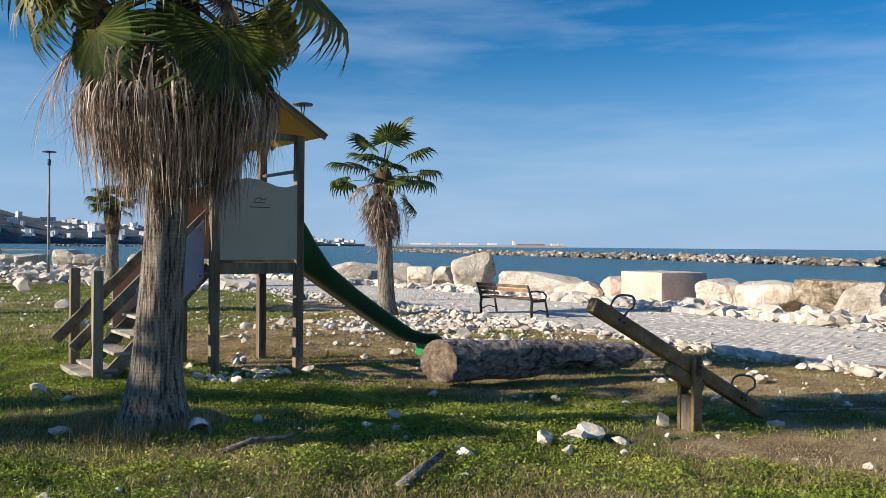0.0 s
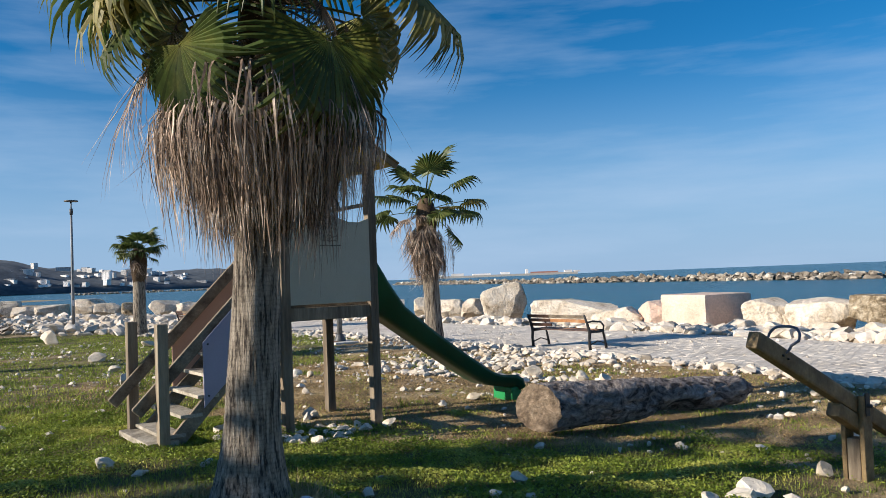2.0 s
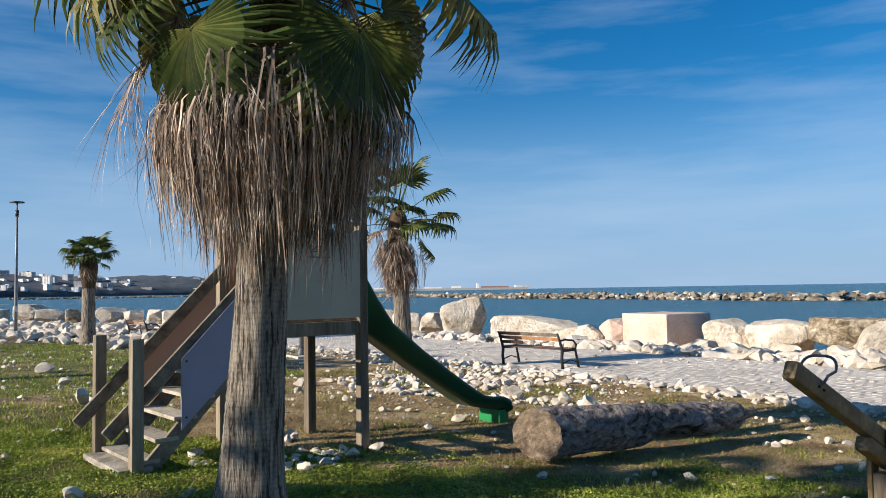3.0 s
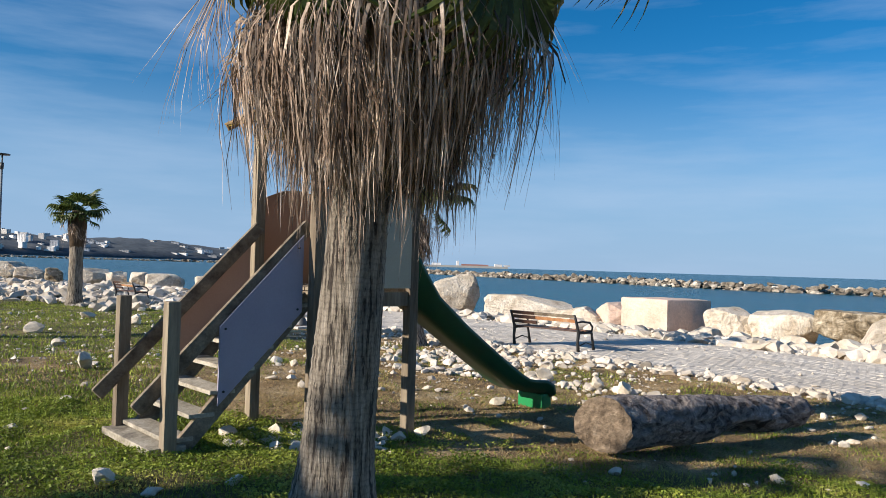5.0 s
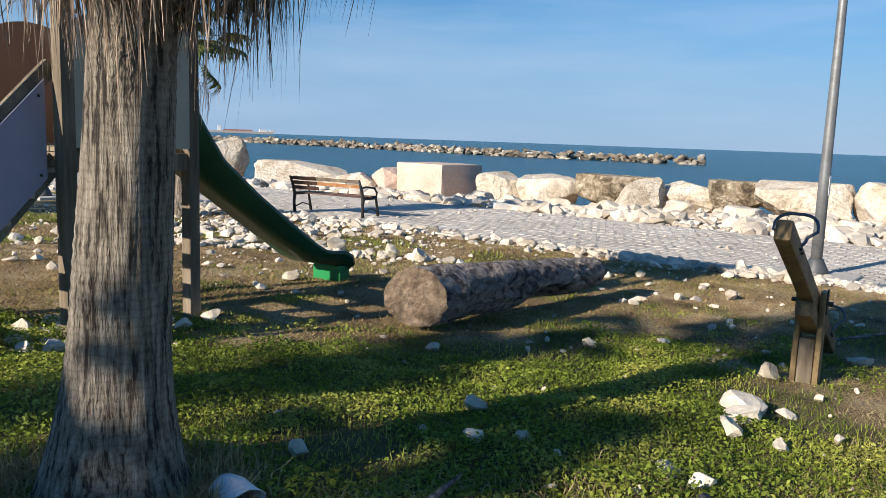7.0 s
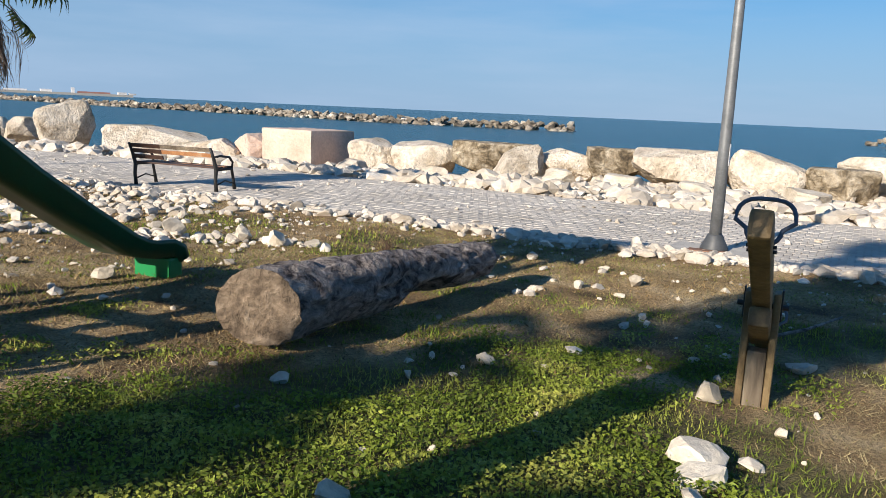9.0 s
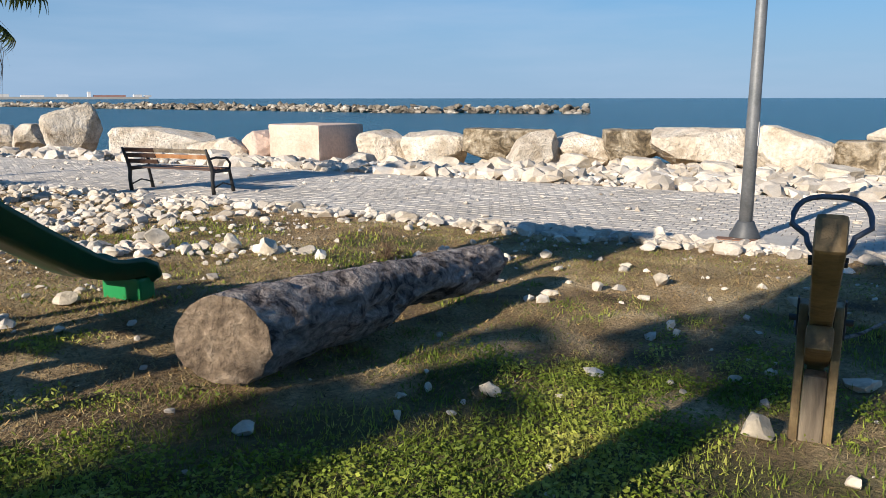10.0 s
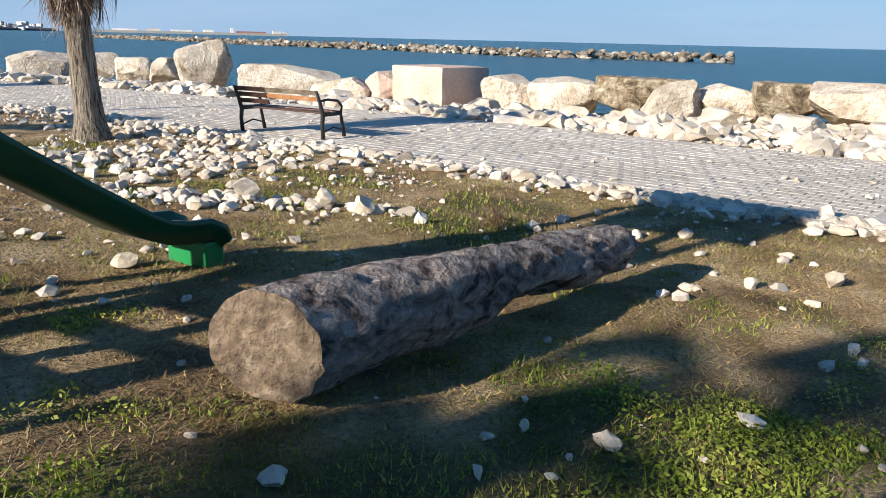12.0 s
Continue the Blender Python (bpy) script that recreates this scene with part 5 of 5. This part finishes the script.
def crumpled_bucket():
    verts, faces, n = [], [], 28
    for i in range(7):
        k = i / 6
        for j in range(n):
            t = 2 * math.pi * j / n
            rr = 0.075 + 0.035 * k + 0.012 * noise.noise(Vector((math.cos(t) * 2, math.sin(t) * 2, k * 2.0)))
            verts.append((0.19 * k - 0.09, math.cos(t) * rr, math.sin(t) * rr * 0.85))
    for i in range(6):
        for j in range(n):
            faces.append((i * n + j, i * n + (j + 1) % n, (i + 1) * n + (j + 1) % n, (i + 1) * n + j))
    faces.append(tuple(range(n))[::-1])
    me = mesh_from("plastic_pot", verts, faces, M_bag, True)
    ob = new("plastic_pot", me)
    so = ob.modifiers.new("wall", "SOLIDIFY")
    so.thickness = 0.004
    ob.matrix_basis = pose(-0.55, 6.78, ground_z(-0.55, 6.78) + 0.055, 8, 14, -66) @ Matrix.Diagonal((0.72, 0.72, 0.72, 1))
    tagged(ob, "dented white plastic pot lying in dry grass", "pot")


crumpled_bucket()


def stick(points, radii, label):
    v, f = tube_arrays(points, radii, 8)
    v = [p + Vector((noise.noise(p * 30), noise.noise(p * 31 + Vector((5, 0, 0))), noise.noise(p * 29))) * 0.008 for p in v]
    tagged(new("driftwood_stick", mesh_from("driftwood_stick", v, f, M_log, True)), label, "stick")


g = ground_z(-0.05, 6.5)
stick([(-0.28, 6.32, g + 0.02), (-0.12, 6.45, g + 0.06), (0.06, 6.55, g + 0.05), (0.22, 6.62, g + 0.10)], [0.018, 0.02, 0.016, 0.006], "forked grey driftwood stick in the grass")
g = ground_z(0.9, 5.8)
stick([(0.84, 5.85, g + 0.02), (0.96, 6.10, g + 0.05), (1.08, 6.36, g + 0.07)], [0.035, 0.03, 0.022], "short dark driftwood stick in the grass")
g = ground_z(1.2, 6.4)
stick([(0.72, 6.62, g + 0.02), (0.92, 6.50, g + 0.03), (1.08, 6.36, g + 0.02)], [0.012, 0.012, 0.006], "thin bleached stick in the grass")
stick([(4.2, 8.55, 0.05), (4.7, 8.50, 0.08), (5.4, 8.66, 0.05)], [0.012, 0.012, 0.008], "thin bleached stick beside the seesaw")


# ---- grass ----
def blades(name, count, seed, mask, height, width, material, label, area, curl=0.5, segs=1, flat=0.0):
    r = np.random.default_rng(seed)
    x0, x1, y0, y1 = area
    x, y = r.uniform(x0, x1, count * 4), r.uniform(y0, y1, count * 4)
    keep = np.nonzero(r.random(count * 4) < mask(x, y))[0][:count]
    x, y = x[keep], y[keep]
    n = len(x)
    z = terrain(x, y) - 0.004
    a, b = r.uniform(0, 2 * math.pi, n), r.uniform(0, 2 * math.pi, n)
    h = height[0] + (height[1] - height[0]) * r.random(n) ** 1.8
    w = r.uniform(width[0], width[1], n)
    lean = flat + np.abs(r.normal(size=n)) * curl
    base = np.stack([x, y, z], -1)
    side = np.stack([np.cos(a), np.sin(a), np.zeros(n)], -1) * w[:, None]
    out = np.stack([np.cos(b), np.sin(b), np.zeros(n)], -1)
    up = np.array((0, 0, 1.0))
    bend = np.clip(lean, 0, 1.5)
    tipv = base + out * (h * np.sin(bend))[:, None] + up * (h * np.cos(bend))[:, None]
    if segs == 1:
        v = np.stack([base - side, base + side, tipv], 1).reshape(-1, 3)
        i = np.arange(n)[:, None] * 3
        f = i + np.array([[0, 1, 2]])
    else:
        m = base + out * (h * 0.55 * np.sin(bend * 0.45))[:, None] + up * (h * 0.6 * np.cos(bend * 0.45))[:, None]
        v = np.stack([base - side, base + side, m + side * 0.7, m - side * 0.7, tipv], 1).reshape(-1, 3)
        i = np.arange(n)[:, None] * 5
        f = np.concatenate([i + np.array([[0, 1, 2]]), i + np.array([[0, 2, 3]]), i + np.array([[3, 2, 4]])])
    ob = new(name, mesh_tris(name, v, f, material))
    return tagged(ob, label, "grass", kind="stuff")


def dry_mask(x, y):
    lawn = step01(NEAR - 0.2, NEAR - 0.8, out_from(x, y))
    k = vnoise(x * 0.9 + 7, y * 0.9, 45) * 0.6 + vnoise(x * 3.1, y * 3.1, 46) * 0.4
    return np.clip((1 - green_mask(x, y)) * step01(0.25, 0.65, k), 0, 1) * lawn


def all_lawn(x, y):
    return step01(NEAR - 0.2, NEAR - 0.8, out_from(x, y)) * (0.3 + 0.7 * vnoise(x * 2, y * 2, 47))


def leaves(name, count, seed, mask, size, tall, material, label, area):
    """Small leaf blades of low weeds, tilted every way and mounded into clumps."""
    r = np.random.default_rng(seed)
    x0, x1, y0, y1 = area
    x, y = r.uniform(x0, x1, count * 4), r.uniform(y0, y1, count * 4)
    keep = np.nonzero(r.random(count * 4) < mask(x, y))[0][:count]
    x, y = x[keep], y[keep]
    n = len(x)
    mound = vnoise(x * 3.2, y * 3.2, seed) ** 2 * 0.8 + vnoise(x * 9, y * 9, seed + 1) * 0.2
    z = terrain(x, y) + tall * mound * r.uniform(0.1, 1.0, n) ** 0.6
    d = r.normal(size=(n, 3)) * np.array((1, 1, 0.45))
    d /= np.linalg.norm(d, axis=1, keepdims=True)
    q = r.normal(size=(n, 3)) * np.array((1, 1, 0.5))
    q -= (q * d).sum(1, keepdims=True) * d
    q /= np.linalg.norm(q, axis=1, keepdims=True)
    s = (size[0] + (size[1] - size[0]) * r.random(n) ** 1.5)[:, None]
    p = np.stack([x, y, z], -1)
    v = np.stack([p - d * s, p + q * s * 0.55, p + d * s, p - q * s * 0.55], 1).reshape(-1, 3)
    f = np.arange(n)[:, None] * 4 + np.array([[0, 1, 2, 3]])
    return tagged(new(name, mesh_tris(name, v, f, material)), label, "weeds", kind="stuff")


blades("green_grass", 150000, 61, green_mask, (0.02, 0.07), (0.0022, 0.0050), M_grass, "short green grass", (-6.5, 6.0, 3.0, 11.5), 0.95)
leaves("clover", 230000, 62, lambda x, y: green_mask(x, y) * step01(0.30, 0.55, vnoise(x * 1.1, y * 1.1, 49)), (0.005, 0.017), 0.115, M_grass, "patches of small-leaved green weeds", (-5.5, 4.5, 4.4, 10.8))
blades("far_grass", 130000, 63, lambda x, y: green_mask(x, y) * 0.8, (0.03, 0.08), (0.006, 0.012), M_grass, "short green grass farther over the lawn", (-18, 4, 9.5, 30), 0.9)
blades("dry_grass", 100000, 64, dry_mask, (0.02, 0.08), (0.0018, 0.0040), M_dry, "thin dry straw-coloured grass", (-6.5, 7.5, 3.0, 13), 0.5, 1, 0.75)
blades("withered_grass", 110000, 65, all_lawn, (0.012, 0.045), (0.002, 0.005), M_brown_grass, "withered brown grass and litter", (-7, 8, 3.0, 18), 0.5, 1, 0.85)
blades("stubble", 120000, 68, lambda x, y: all_lawn(x, y) * step01(8.5, 10.0, y + 0.1 * x), (0.015, 0.05), (0.004, 0.009), M_brown_grass, "low withered stubble towards the promenade", (-5, 8.5, 8.5, 19), 0.5, 1, 0.7)
blades("sparse_grass", 40000, 69, lambda x, y: all_lawn(x, y) * step01(0.45, 0.7, vnoise(x * 1.3, y * 1.3, 50)), (0.015, 0.05), (0.004, 0.008), M_grass, "thin green grass between withered stubble", (-5, 8.5, 8.5, 19), 0.6, 1, 0.5)
blades("palm_foot_grass", 14000, 66, lambda x, y: np.exp(-((np.hypot(x + 0.94, y - 6.96) - 0.36) / 0.11) ** 2) * step01(7.5, 6.9, y), (0.05, 0.17), (0.0020, 0.0042), M_dry, "long dry grass tuft round the palm's foot", (-2.1, -0.1, 6.0, 7.8), 0.9, 2)
blades("foreground_straw", 60000, 67, lambda x, y: step01(0.45, 0.7, vnoise(x * 0.9 + 3, y * 1.2, 48)) * step01(7.0, 6.2, y), (0.03, 0.10), (0.0018, 0.0036), M_dry, "longer dry grass leaning over the lawn", (-6, 5, 3.0, 7.2), 0.6, 2, 0.75)

# ---- promenade paving ----
pave = thing("pavement", *at(6.4, (NEAR + FAR) / 2), 0.0, math.degrees(math.atan2(ALONG[1], ALONG[0])))
tagged(pave, "seaside promenade of small pale concrete pavers with sandy joints", "pavement", kind="structure")
W = FAR - NEAR
# local x runs along the promenade, local +y back towards the lawn
S0 = 6.4
bv, bf = [], []
for i in range(61):
    x = -12 + i
    for y, z in ((-W / 2 - 0.06, -0.18), (-W / 2 - 0.06, 0.0), (W / 2 + 0.06, 0.0), (W / 2 + 0.06, -0.18)):
        bv.append((x, y + float(bend(x + S0)), z))
for i in range(60):
    for j in range(3):
        bf.append((i * 4 + j, i * 4 + j + 1, i * 4 + j + 5, i * 4 + j + 4))
put("bed", mesh_from("bed", bv, bf, M_joint), pave, "sandy bedding seen in the joints")
P = 0.16
bm = box_bm((P - 0.009, P - 0.009, 0.03), pose(0, 0, 0.0), 0)
bmesh.ops.delete(bm, geom=[f for f in bm.faces if f.normal.z < -0.5], context="FACES_ONLY")
bmesh.ops.bevel(bm, geom=[e for e in bm.edges if all(v.co.z > 0 for v in e.verts)], offset=0.004, segments=1, affect="EDGES")
paver_me = bpy.data.meshes.new("paver")
bm.to_mesh(paver_me)
bm.free()
paver_me.materials.append(M_paver)
pv = np.array([v.co[:] for v in paver_me.vertices])
paver_me.calc_loop_triangles()
pf = np.array([t.vertices[:] for t in paver_me.loop_triangles])
prng = np.random.default_rng(77)
rows = int(W / P)
fv, ff, c, made = [], [], 0, 0
for j in range(rows):
    y = -W / 2 + (j + 0.5) * W / rows
    for i in range(-45, 325):
        x = (i + 0.5 * (j % 2)) * P
        dz, tl = prng.normal() * 0.0018, prng.normal(size=2) * 0.004
        if -6 <= i < 5:
            ob = new("paver", paver_me)
            ob.parent = pave
            ob.matrix_basis = Matrix.Translation((x, y, 0.001 + dz)) @ pose(0, 0, 0, math.degrees(tl[0]), math.degrees(tl[1]), 0)
            made += 1
        else:
            q = pv.copy()
            q[:, 2] += dz + q[:, 0] * tl[0] + q[:, 1] * tl[1] + 0.001
            fv.append(q + np.array((x, y + float(bend(x + S0)), 0)))
            ff.append(pf + c * len(pv))
            c += 1
tagged(put("pavers", mesh_tris("pavers", np.concatenate(fv), np.concatenate(ff), M_paver_far), pave), kind="stuff")
kerb_bm = box_bm((0.97, 0.11, 0.16), None, 0.012)
kerb_me = bpy.data.meshes.new("kerb_stone")
kerb_bm.to_mesh(kerb_me)
kerb_bm.free()
kerb_me.materials.append(M_concrete)
for i in range(-8, 36):
    ob = new("kerb_stone", kerb_me)
    ob.parent = pave
    ob.matrix_basis = Matrix.Translation((i * 0.98, W / 2 + 0.12 + float(bend(i * 0.98 + S0)), -0.055 + prng.normal() * 0.004)) @ pose(0, 0, 0, 0, 0, math.degrees(0.0134 * max(0.0, i * 0.98 + S0 - 12)))
